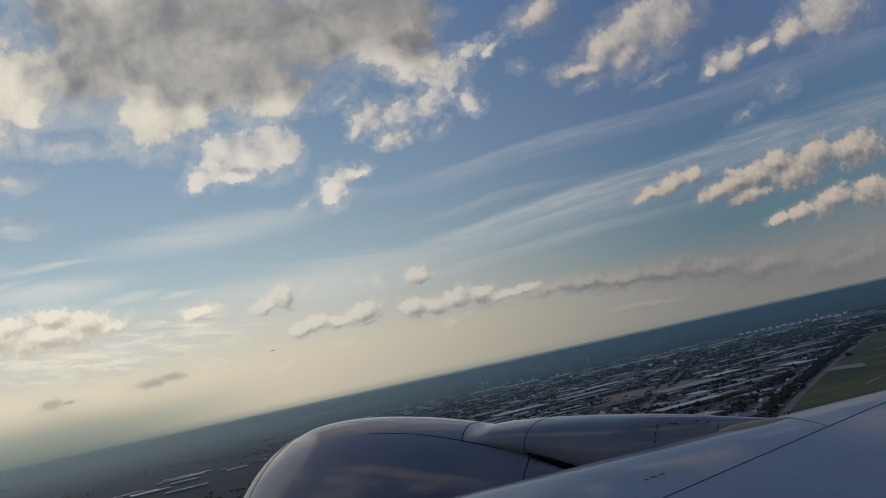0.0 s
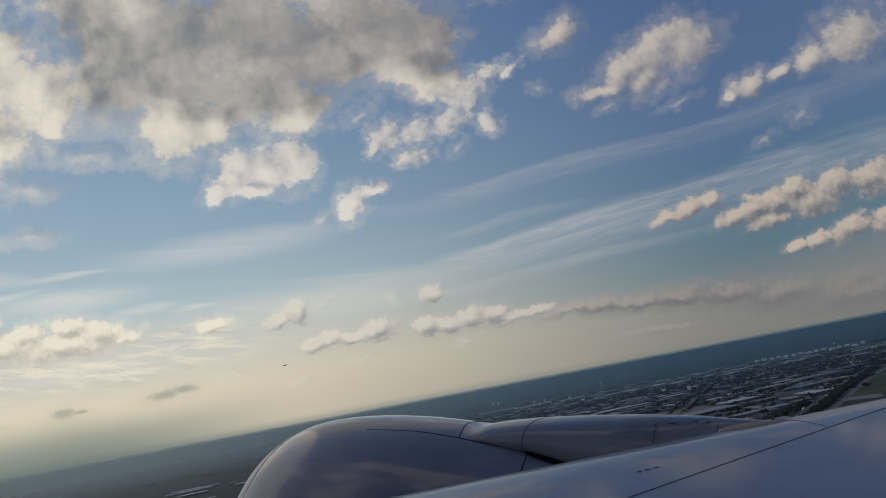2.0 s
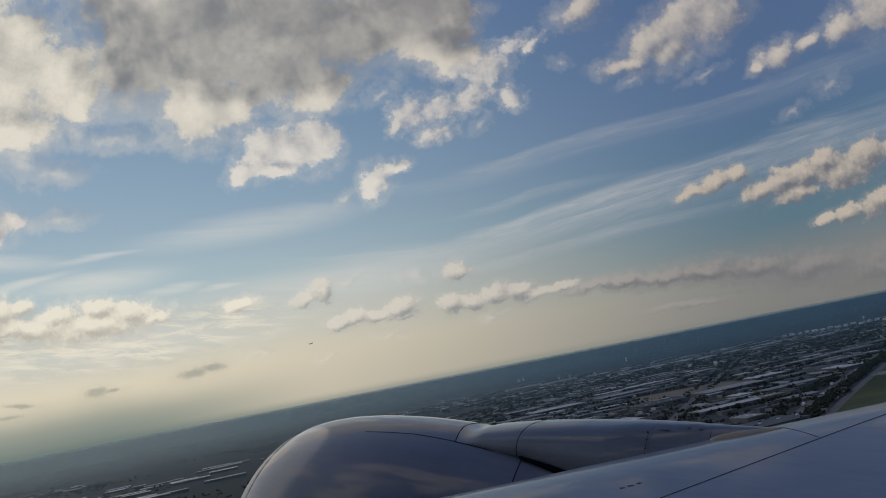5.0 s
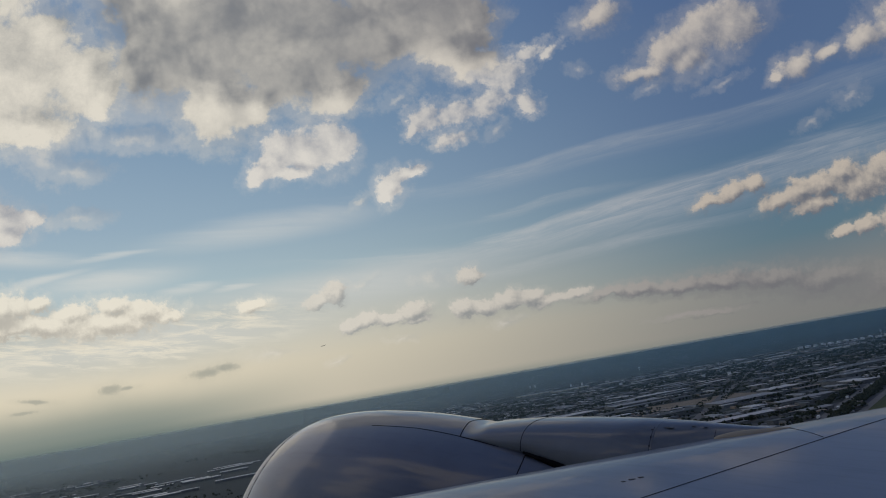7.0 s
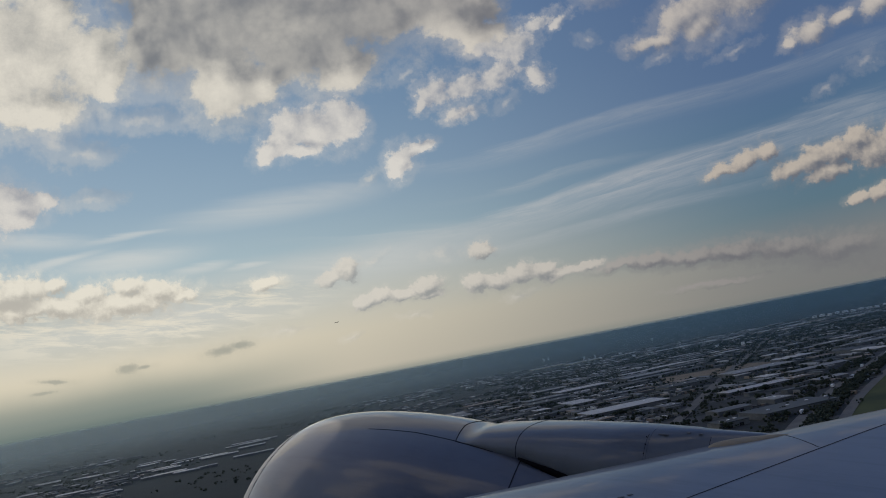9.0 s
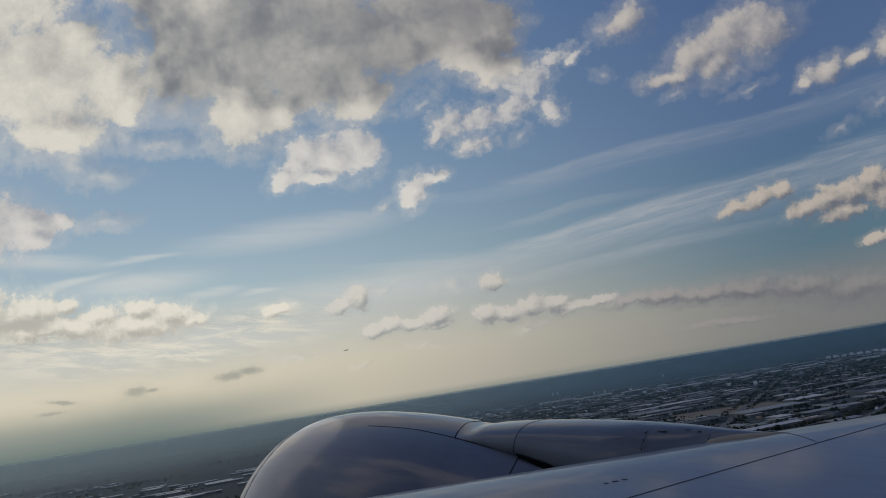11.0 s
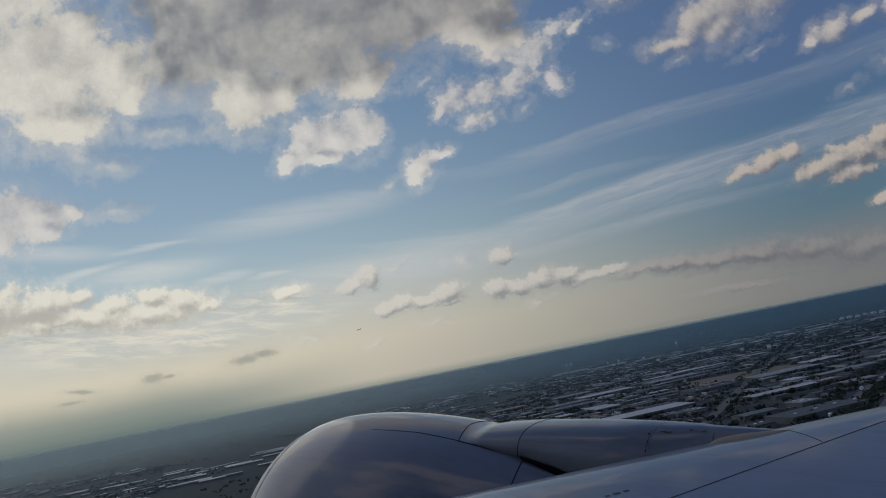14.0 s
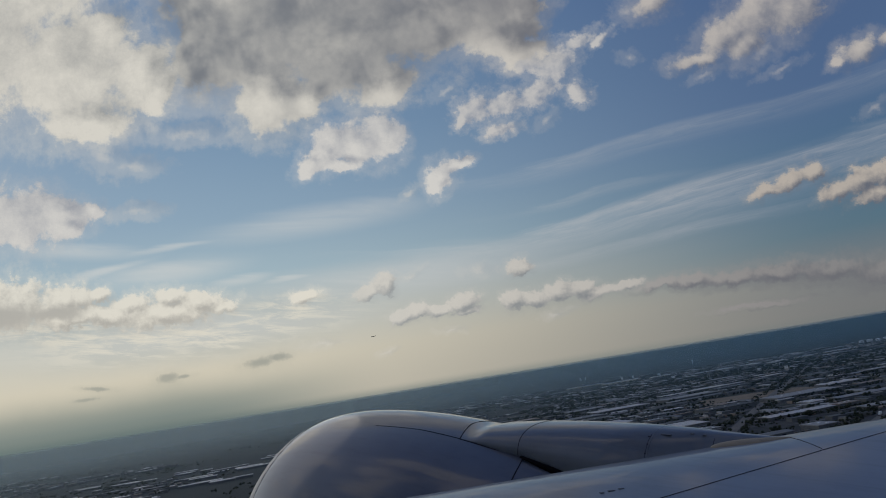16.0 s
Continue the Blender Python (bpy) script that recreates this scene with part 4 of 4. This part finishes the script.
def in_works(p):
    a, r = math.degrees(math.atan2(p.x, p.y)), math.hypot(p.x, p.y)
    if not -14 < a < 44 or not 760 < r < 3450:
        return False
    edge = 2.0 + 5.0 * noise.noise(Vector((r * 0.0011, 3.1, 0))) - (2200 - r) * 0.004
    return a > edge and not (r > 2750 and a < 12)


near, far, trees = [], [], []
bx, by = 142.0, 70.0
for i in range(-32, 32):
    for j in range(0, 62):
        c = GT @ Vector((i * bx, j * by, 0))
        if not in_works(c) or taken(c):
            continue
        lush = noise.noise(Vector((c.x * 0.0016, c.y * 0.0016, 7.7)))
        if lush > 0.06:
            for k in range(34):
                trees.append(c + Vector((rng.uniform(-74, 74), rng.uniform(-36, 36), 0)))
            continue
        x = -bx / 2 + 6
        while x < bx / 2 - 14:
            pick = rng.choice(protos)
            if x + pick[1] > bx / 2 + 4:
                pick = min(protos, key=lambda q: q[1])
            q = GT @ Vector((i * bx + x + pick[1] / 2, j * by + rng.uniform(-8, 8), 0))
            if rng.random() < 0.70 and not taken(q):
                far.append((q, pick))
            x += pick[1] + rng.uniform(5, 22)
        for k in range(rng.randint(14, 40)):
            trees.append(c + Vector((rng.uniform(-72, 72), rng.choice((-33, 33)) + rng.uniform(-4, 4), 0)))
far.sort(key=lambda v: math.hypot(v[0].x, v[0].y))
near, far = far[:290], far[290:]
used = set()
for q, (ob, w, d) in near:
    m = Matrix.Translation(q) @ Matrix.Rotation(radians(-GRID_TURN + rng.choice((0, 0, 0, 90, 180)) + rng.uniform(-1.5, 1.5)), 4, "Z")
    if ob.name not in used:
        used.add(ob.name)
        ob.matrix_world = m
    else:
        copy_thing(ob, m)
wall_v, wall_f, roof_v, roof_f = [], [], [], []


def far_box(q, w, d, h, turn):
    c, s = math.cos(turn), math.sin(turn)
    corners = [(q.x + c * x - s * y, q.y + s * x + c * y) for x, y in ((-w / 2, -d / 2), (w / 2, -d / 2), (w / 2, d / 2), (-w / 2, d / 2))]
    n = len(wall_v)
    wall_v.extend([(x, y, q.z - 1) for x, y in corners] + [(x, y, q.z + h) for x, y in corners])
    wall_f.extend([(n, n + 1, n + 5, n + 4), (n + 1, n + 2, n + 6, n + 5), (n + 2, n + 3, n + 7, n + 6), (n + 3, n, n + 4, n + 7)])
    n = len(roof_v)
    roof_v.extend([(x, y, q.z + h) for x, y in corners] + [(x, y, q.z + h + 0.8) for x, y in corners])
    roof_f.extend([(n, n + 1, n + 5, n + 4), (n + 1, n + 2, n + 6, n + 5), (n + 2, n + 3, n + 7, n + 6), (n + 3, n, n + 4, n + 7), (n + 4, n + 5, n + 6, n + 7)])


for q, (ob, w, d) in far:
    far_box(q, w, d, rng.uniform(3, 5), radians(-GRID_TURN + rng.choice((0, 0, 90))))
for k in range(4200):                                  # houses and sheds among the trees
    a, r = rng.uniform(-38, 40), 900 + 2300 * rng.random() ** 0.8
    q = on_land(a, r)
    if taken(q) or (not in_works(q) and noise.noise(Vector((q.x * 0.002, q.y * 0.002, 1.3))) < 0.12):
        continue
    far_box(q, rng.choice((8, 12, 18, 30, 44)) * rng.uniform(0.7, 1.3), rng.uniform(6, 12), rng.uniform(2, 3.6), radians(-GRID_TURN + rng.choice((0, 90)) + rng.uniform(-6, 6)))
pale_v, pale_f = [], []
main_v, main_f = roof_v, roof_f
for k in range(1300):                                  # villages far out on the plain
    a, r = rng.uniform(-40, 40), rng.uniform(2300, 3560)
    q = on_land(a, r)
    if taken(q) or noise.noise(Vector((q.x * 0.0017, q.y * 0.0017, 9.2))) < 0.08:
        continue
    roof_v, roof_f = (pale_v, pale_f) if k % 3 == 0 else (main_v, main_f)
    far_box(q, rng.choice((12, 18, 26, 60)) * rng.uniform(0.7, 1.3), rng.uniform(10, 24), rng.uniform(3, 7.5), radians(-GRID_TURN + rng.choice((0, 90)) + rng.uniform(-6, 6)))
roof_v, roof_f = pale_v, pale_f
for k in range(34):                                  # long pale sheds far out towards the sun
    a = rng.choice((-24, -21, -18, -27, -31, -15)) + rng.uniform(-2.2, 2.2)
    q = on_land(a, rng.uniform(1400, 2000))
    far_box(q, rng.uniform(16, 75), rng.uniform(10, 26), rng.uniform(2.5, 4), radians(-GRID_TURN + rng.uniform(-3, 3)))


def joined(name, verts, faces, mat):
    me = bpy.data.meshes.new(name)
    me.from_pydata([tuple(v) for v in verts], [], faces)
    me.materials.append(mat)
    return new(name, me)


town = thing("distant_buildings", Matrix(), "crowd of distant low works and houses with pale roofs", "buildings", kind="stuff")
joined("walls", wall_v, wall_f, WALL).parent = town
joined("roofs", main_v, main_f, ROOF_FAR).parent = town
joined("pale_roofs", pale_v, pale_f, PALE_ROOF).parent = town

# trees
t = (1 + 5 ** 0.5) / 2
ICO = [Vector(v).normalized() for v in ((-1, t, 0), (1, t, 0), (-1, -t, 0), (1, -t, 0), (0, -1, t), (0, 1, t), (0, -1, -t), (0, 1, -t), (t, 0, -1), (t, 0, 1), (-t, 0, -1), (-t, 0, 1))]
ICO_F = [(0, 11, 5), (0, 5, 1), (0, 1, 7), (0, 7, 10), (0, 10, 11), (1, 5, 9), (5, 11, 4), (11, 10, 2), (10, 7, 6), (7, 1, 8), (3, 9, 4), (3, 4, 2), (3, 2, 6), (3, 6, 8), (3, 8, 9), (4, 9, 5), (2, 4, 11), (6, 2, 10), (8, 6, 7), (9, 8, 1)]


def clump(verts, faces, p, size, rnd):
    n = len(verts)
    spin = Matrix.Rotation(rnd.uniform(0, 6.3), 3, Vector((rnd.random(), rnd.random(), rnd.random() + 0.1)))
    for v in ICO:
        w = spin @ v * size * rnd.uniform(0.65, 1.25)
        verts.append((p[0] + w.x, p[1] + w.y, p[2] + w.z * 0.85))
    faces.extend([tuple(n + k for k in f) for f in ICO_F])


for k in range(5200):                                 # woods of the open country
    a, r = rng.uniform(-40, 42), 800 + 2500 * rng.random() ** 0.7
    q = on_land(a, r)
    if not in_works(q) and not (26.5 + (r - 700) * 0.0062 < a and a > 20) and noise.noise(Vector((q.x * 0.003, q.y * 0.003, 4.4))) > 0.14:
        trees.append(q)
belt = []
for k in range(2600):                                 # dense belt between the two roads, and thin cover on the town side
    r = rng.uniform(640, 2500)
    side = rng.uniform(9, 24) if k % 4 else rng.uniform(-34, -10)
    belt.append(on_land(float(np.interp(r, HIGHWAY_R, HIGHWAY_A)) + side / r * 57.3, r))
for k in range(260):                                  # trees along the avenue
    r = rng.uniform(800, 2600)
    belt.append(on_land(float(np.interp(r, [q[1] for q in AVENUE], [q[0] for q in AVENUE])) + rng.choice((-1, 1)) * rng.uniform(11, 20) / r * 57.3, r))
tv, tf = [], []
for q, tall in [(q, 1.0) for q in trees] + [(q, 0.8) for q in belt]:
    h = rng.uniform(3.0, 6.5) * tall
    for k in range(4):
        clump(tv, tf, (q.x + rng.uniform(-4.5, 4.5), q.y + rng.uniform(-2.5, 2.5), q.z + h * rng.uniform(0.35, 0.9)), h * rng.uniform(0.22, 0.42), rng)
woods = tagged(joined("woodland", tv, tf, LEAF), "dark scattered trees and hedgerows between the buildings", "trees", kind="stuff")


def tree(seed):
    """A broad tree: tapered trunk, limbs and a ragged crown of clumps."""
    rnd = random.Random(seed)
    h = rnd.uniform(4.5, 6.5)
    ob = thing("tree", Matrix(), "dark green broadleaf tree beside the highway", "tree", "trees by the highway")
    bm = bmesh.new()
    ring = lambda r, z, dx=0.0: [Vector((dx + r * math.cos(2 * math.pi * j / 8), r * math.sin(2 * math.pi * j / 8), z)) for j in range(8)]
    skin(bm, [ring(0.34, -0.3), ring(0.22, h * 0.3), ring(0.12, h * 0.7, 0.15)], caps=True)
    for k in range(3):
        a = 2.1 * k + seed
        tip = Vector((math.cos(a) * h * 0.28, math.sin(a) * h * 0.28, h * 0.62))
        root = Vector((0, 0, h * 0.3))
        skin(bm, [[root + Vector((0.1 * math.cos(t), 0.1 * math.sin(t), 0)) for t in (0, 2.1, 4.2)], [tip + Vector((0.04 * math.cos(t), 0.04 * math.sin(t), 0)) for t in (0, 2.1, 4.2)]], caps=True)
    part("trunk", bm, TRUNK, ob)
    v, f = [], []
    for k in range(26):
        a, z = rnd.uniform(0, 6.3), rnd.uniform(0.35, 1.0)
        r = h * 0.36 * math.sqrt(max(0.0, 1 - ((z - 0.62) / 0.42) ** 2)) * rnd.uniform(0.3, 1.0)
        clump(v, f, (r * math.cos(a), r * math.sin(a), z * h), h * rnd.uniform(0.08, 0.17), rnd)
    crown = joined("crown", v, f, LEAF)
    crown.parent = ob
    return ob


tree_kinds = [tree(k) for k in range(4)]
for k in range(72):
    r = 690 + 620 * (k / 72) + rng.uniform(-15, 15)
    a = float(np.interp(r, HIGHWAY_R, HIGHWAY_A)) + rng.choice((-1, -1, 1)) * rng.uniform(13, 26) / r * 57.3
    m = Matrix.Translation(on_land(a, r)) @ Matrix.Rotation(rng.uniform(0, 6.3), 4, "Z")
    if k < 4:
        tree_kinds[k].matrix_world = m
    else:
        copy_thing(tree_kinds[k % 4], m)


def lorry():
    ob = thing("lorry", Matrix(), "white box lorry driving on the highway", "truck", "lorries on the highway")
    for name, mat, dims in (("box_body", TANK, (-1.25, 1.25, -6, 2.2, 0.9, 3.6)), ("cab", WALL, (-1.2, 1.2, 2.5, 4.6, 0.6, 2.9)), ("chassis", SEAM, (-0.9, 0.9, -5.8, 4.4, 0.45, 0.9))):
        bm = bmesh.new()
        box(bm, *dims, 0.08)
        part(name, bm, mat, ob)
    for x in (-1.05, 1.05):
        for y in (-4.6, -3.2, 3.4):
            bm = bmesh.new()
            bmesh.ops.create_cone(bm, cap_ends=True, segments=12, radius1=0.5, radius2=0.5, depth=0.35, matrix=Matrix.Translation((x, y, 0.5)) @ Matrix.Rotation(radians(90), 4, "Y"))
            part("wheel", bm, SEAM, ob)
    return ob


road_line = bend(HIGHWAY)
first = lorry()
for k, i in enumerate((14, 22, 31, 37, 46, 55, 63, 74, 88)):
    p, q = road_line[i], road_line[i + 1]
    d = (q - p).normalized()
    turn = math.atan2(-d.x, d.y) + (math.pi if k % 2 else 0)
    s_ = 4 if k % 2 else -4
    m = Matrix.Translation((p.x + d.y * s_, p.y - d.x * s_, 0.6)) @ Matrix.Rotation(turn, 4, "Z")
    if k == 0:
        first.matrix_world = m
    else:
        copy_thing(first, m)

# rows of parked trailers and cars between the works
pv, pf = [], []
for k in range(420):
    a, r = rng.uniform(0, 40), 800 + 1900 * rng.random()
    q = on_land(a, r)
    if not in_works(q) or taken(q):
        continue
    for i in range(rng.randint(4, 14)):
        c = GT @ Vector((i * 3.4, 0, 0)) + q
        l, w, h = rng.choice(((4.2, 1.8, 1.4), (12, 2.5, 3.4), (4.4, 1.8, 1.5)))
        n = len(pv)
        corners = [GT @ Vector((x, y, 0)) + c for x, y in ((-w / 2, -l / 2), (w / 2, -l / 2), (w / 2, l / 2), (-w / 2, l / 2))]
        pv.extend([(v.x, v.y, 0.1) for v in corners] + [(v.x, v.y, h) for v in corners])
        pf.extend([(n, n + 1, n + 5, n + 4), (n + 1, n + 2, n + 6, n + 5), (n + 2, n + 3, n + 7, n + 6), (n + 3, n, n + 4, n + 7), (n + 4, n + 5, n + 6, n + 7)])
tagged(joined("parked_vehicles", pv, pf, ROOF_FAR), "rows of parked trailers and cars between the works", "vehicles", kind="stuff")


# long cream stores on the far side of the works
CREAM = plain("cream_cladding", (0.62, 0.55, 0.42, 1), 0.6, 0.15, 0.05)


def long_store(w, d, h):
    ob = thing("long_store", Matrix(), "long low cream-clad storage building at the far edge of the works", "building", "long stores")
    bm = bmesh.new()
    box(bm, -w / 2, w / 2, -d / 2, d / 2, -1, h)
    part("wall", bm, CREAM, ob)
    bm = bmesh.new()
    skin(bm, [[Vector((x, -d / 2 - 0.8, h + 0.02)), Vector((x, 0, h + d * 0.06)), Vector((x, d / 2 + 0.8, h + 0.02))] for x in (-w / 2 - 0.8, w / 2 + 0.8)], closed=True, caps=True)
    part("roof", bm, PALE_ROOF, ob)
    for k in range(6):
        x = -w / 2 + w * (k + 0.3) / 6
        bm = bmesh.new()
        box(bm, x, x + w * 0.035, -d / 2 - 0.3, -d / 2 + 0.1, 0, h * 0.6)
        part("loading_door", bm, SEAM, ob)
    return ob


stores = [long_store(120, 30, 5), long_store(80, 26, 4.5), long_store(150, 30, 5)]
for k, (a, r) in enumerate(((14.6, 2720), (17.0, 2800), (19.6, 2760), (22.6, 2880), (11.0, 3050), (8.2, 3120), (26.4, 2780), (30.6, 2700), (5.6, 3250))):
    m = Matrix.Translation(on_land(a, r)) @ Matrix.Rotation(radians(-GRID_TURN + (k * 37 % 7) - 3), 4, "Z")
    if k < 3:
        stores[k].matrix_world = m
    else:
        copy_thing(stores[k % 3], m)


# tank farm
def storage_tank(r, h):
    ob = thing("storage_tank", Matrix(), "white cylindrical fuel storage tank with a shallow roof", "tank", "tank farm")
    bm = bmesh.new()
    ring = lambda rr, z: [Vector((rr * math.cos(2 * math.pi * j / 32), rr * math.sin(2 * math.pi * j / 32), z)) for j in range(32)]
    skin(bm, [ring(r, -2), ring(r, h)])
    part("shell", bm, TANK, ob, "", True)
    bm = bmesh.new()
    skin(bm, [ring(r + 0.4, h), ring(r + 0.4, h + 0.5), ring(r * 0.5, h + 2.0), ring(0.3, h + 2.8)], caps=True)
    part("roof", bm, TANK, ob)
    bm = bmesh.new()
    skin(bm, [ring(r + 0.25, h * 0.8), ring(r + 0.8, h * 0.8), ring(r + 0.8, h * 0.8 + 0.8), ring(r + 0.25, h * 0.8 + 0.8)])
    part("wind_girder", bm, WALL, ob)
    return ob


tanks = [storage_tank(9, 10), storage_tank(11, 9.5), storage_tank(8, 11)]
places = [(24.0 + 0.47 * k, 3330 + 70 * math.sin(k * 2.3) - 9 * k) for k in range(15)]
for k, (a, r) in enumerate(places):
    m = Matrix.Translation(on_land(a, r))
    if k < 3:
        tanks[k].matrix_world = m
    else:
        copy_thing(tanks[k % 3], m)


# towers on the skyline
def tower(kind, az, r, w, h, label):
    ob = thing(kind, Matrix.Translation(on_land(az, r)), label, "tower")
    bm = bmesh.new()
    ring = lambda rr, z: [Vector((rr * math.cos(2 * math.pi * j / 16), rr * math.sin(2 * math.pi * j / 16), z)) for j in range(16)]
    if kind == "water_tower":
        skin(bm, [ring(w * 0.25, -3), ring(w * 0.2, h * 0.7)], caps=True)
        part("stem", bm, TANK, ob)
        bm = bmesh.new()
        skin(bm, [ring(w * 0.25, h * 0.68), ring(w, h * 0.8), ring(w, h * 0.92), ring(w * 0.3, h)], caps=True)
        part("bowl", bm, TANK, ob, "", True)
    elif kind == "cooling_tower":
        skin(bm, [ring(w * k, h * z) for k, z in ((1, -0.05), (0.8, 0.35), (0.68, 0.7), (0.72, 1.0))])
        part("shell", bm, TANK, ob, "", True)
        bm = bmesh.new()
        skin(bm, [ring(w * 0.72, h), ring(w * 0.78, h), ring(w * 0.78, h + 2), ring(w * 0.72, h + 2)])
        part("rim", bm, WALL, ob)
    else:
        box(bm, -w / 2, w / 2, -w / 3, w / 3, -3, h)
        part("wall", bm, TANK, ob)
        bm = bmesh.new()
        box(bm, -w / 2 - 0.5, w / 2 + 0.5, -w / 3 - 0.5, w / 3 + 0.5, h, h + 1.2)
        part("roof", bm, WALL, ob)


tower("cooling_tower", 5.4, 4000, 5, 14, "pale concrete tower on the hazy horizon")
tower("cooling_tower", 5.75, 4010, 5, 14, "pale concrete tower on the hazy horizon")
tower("water_tower", 13.3, 3900, 4, 22, "white water tower above the distant roofs")
tower("water_tower", 28.9, 3420, 4, 24, "white water tower beside the storage tanks")
for a, r, w, h in ((8.3, 3500, 8, 12), (9.1, 3450, 7, 13), (10.9, 3300, 12, 7), (17.5, 2300, 9, 8), (19.2, 2150, 8, 10), (11.8, 2700, 10, 8)):
    tower("office_block", a, r, w, h, "pale boxy block above the low works")


# another airliner far off
def airliner():
    p = on_land(-9.1, 4300)
    ob = thing("airliner", Matrix.Translation((p.x, p.y, HEIGHT + 328)) @ pose(0, 0, 0, 4, 0, 68) @ Matrix.Scale(0.75, 4), "small dark airliner climbing far away", "airplane")
    bm = bmesh.new()
    prof = [(0.1, 20), (1.2, 18.5), (1.9, 15), (2, 5), (2, -8), (1.3, -14), (0.3, -19)]
    skin(bm, [[Vector((r * math.cos(2 * math.pi * j / 16), y, r * math.sin(2 * math.pi * j / 16) + max(0, -y - 8) * 0.12)) for j in range(16)] for r, y in prof], caps=True)
    part("fuselage", bm, DARK_ALLOY, ob, "", True)
    for s in (-1, 1):
        bm = bmesh.new()
        skin(bm, [[Vector((s * x, y0, z)), Vector((s * x, (y0 + y1) / 2, z + 0.5)), Vector((s * x, y1, z)), Vector((s * x, (y0 + y1) / 2, z - 0.3))] for x, y0, y1, z in ((1.5, 5, -3, -0.8), (8, 0.5, -4, 0.0), (17, -5.5, -7, 1.2))], caps=True)
        part("wing", bm, DARK_ALLOY, ob)
        bm = bmesh.new()
        skin(bm, [[Vector((s * x, y0, z)), Vector((s * x, (y0 + y1) / 2, z + 0.2)), Vector((s * x, y1, z))] for x, y0, y1, z in ((0.6, -14, -18, 1), (6, -17, -19.5, 1.5))], caps=True)
        part("tailplane", bm, DARK_ALLOY, ob)
        bm = bmesh.new()
        skin(bm, [[Vector((s * 5.5 + r * math.cos(2 * math.pi * j / 12), y, -1.6 + r * math.sin(2 * math.pi * j / 12))) for j in range(12)] for r, y in ((0.9, 4.5), (1.1, 3.5), (0.7, 0.5))], caps=True)
        part("engine", bm, DARK_ALLOY, ob)
    bm = bmesh.new()
    skin(bm, [[Vector((-w, y0, z)), Vector((w, y0, z)), Vector((w, y1, z)), Vector((-w, y1, z))] for w, y0, y1, z in ((0.3, -12.5, -18, 2), (0.12, -17.5, -20.5, 8))], caps=True)
    part("fin", bm, DARK_ALLOY, ob)


airliner()
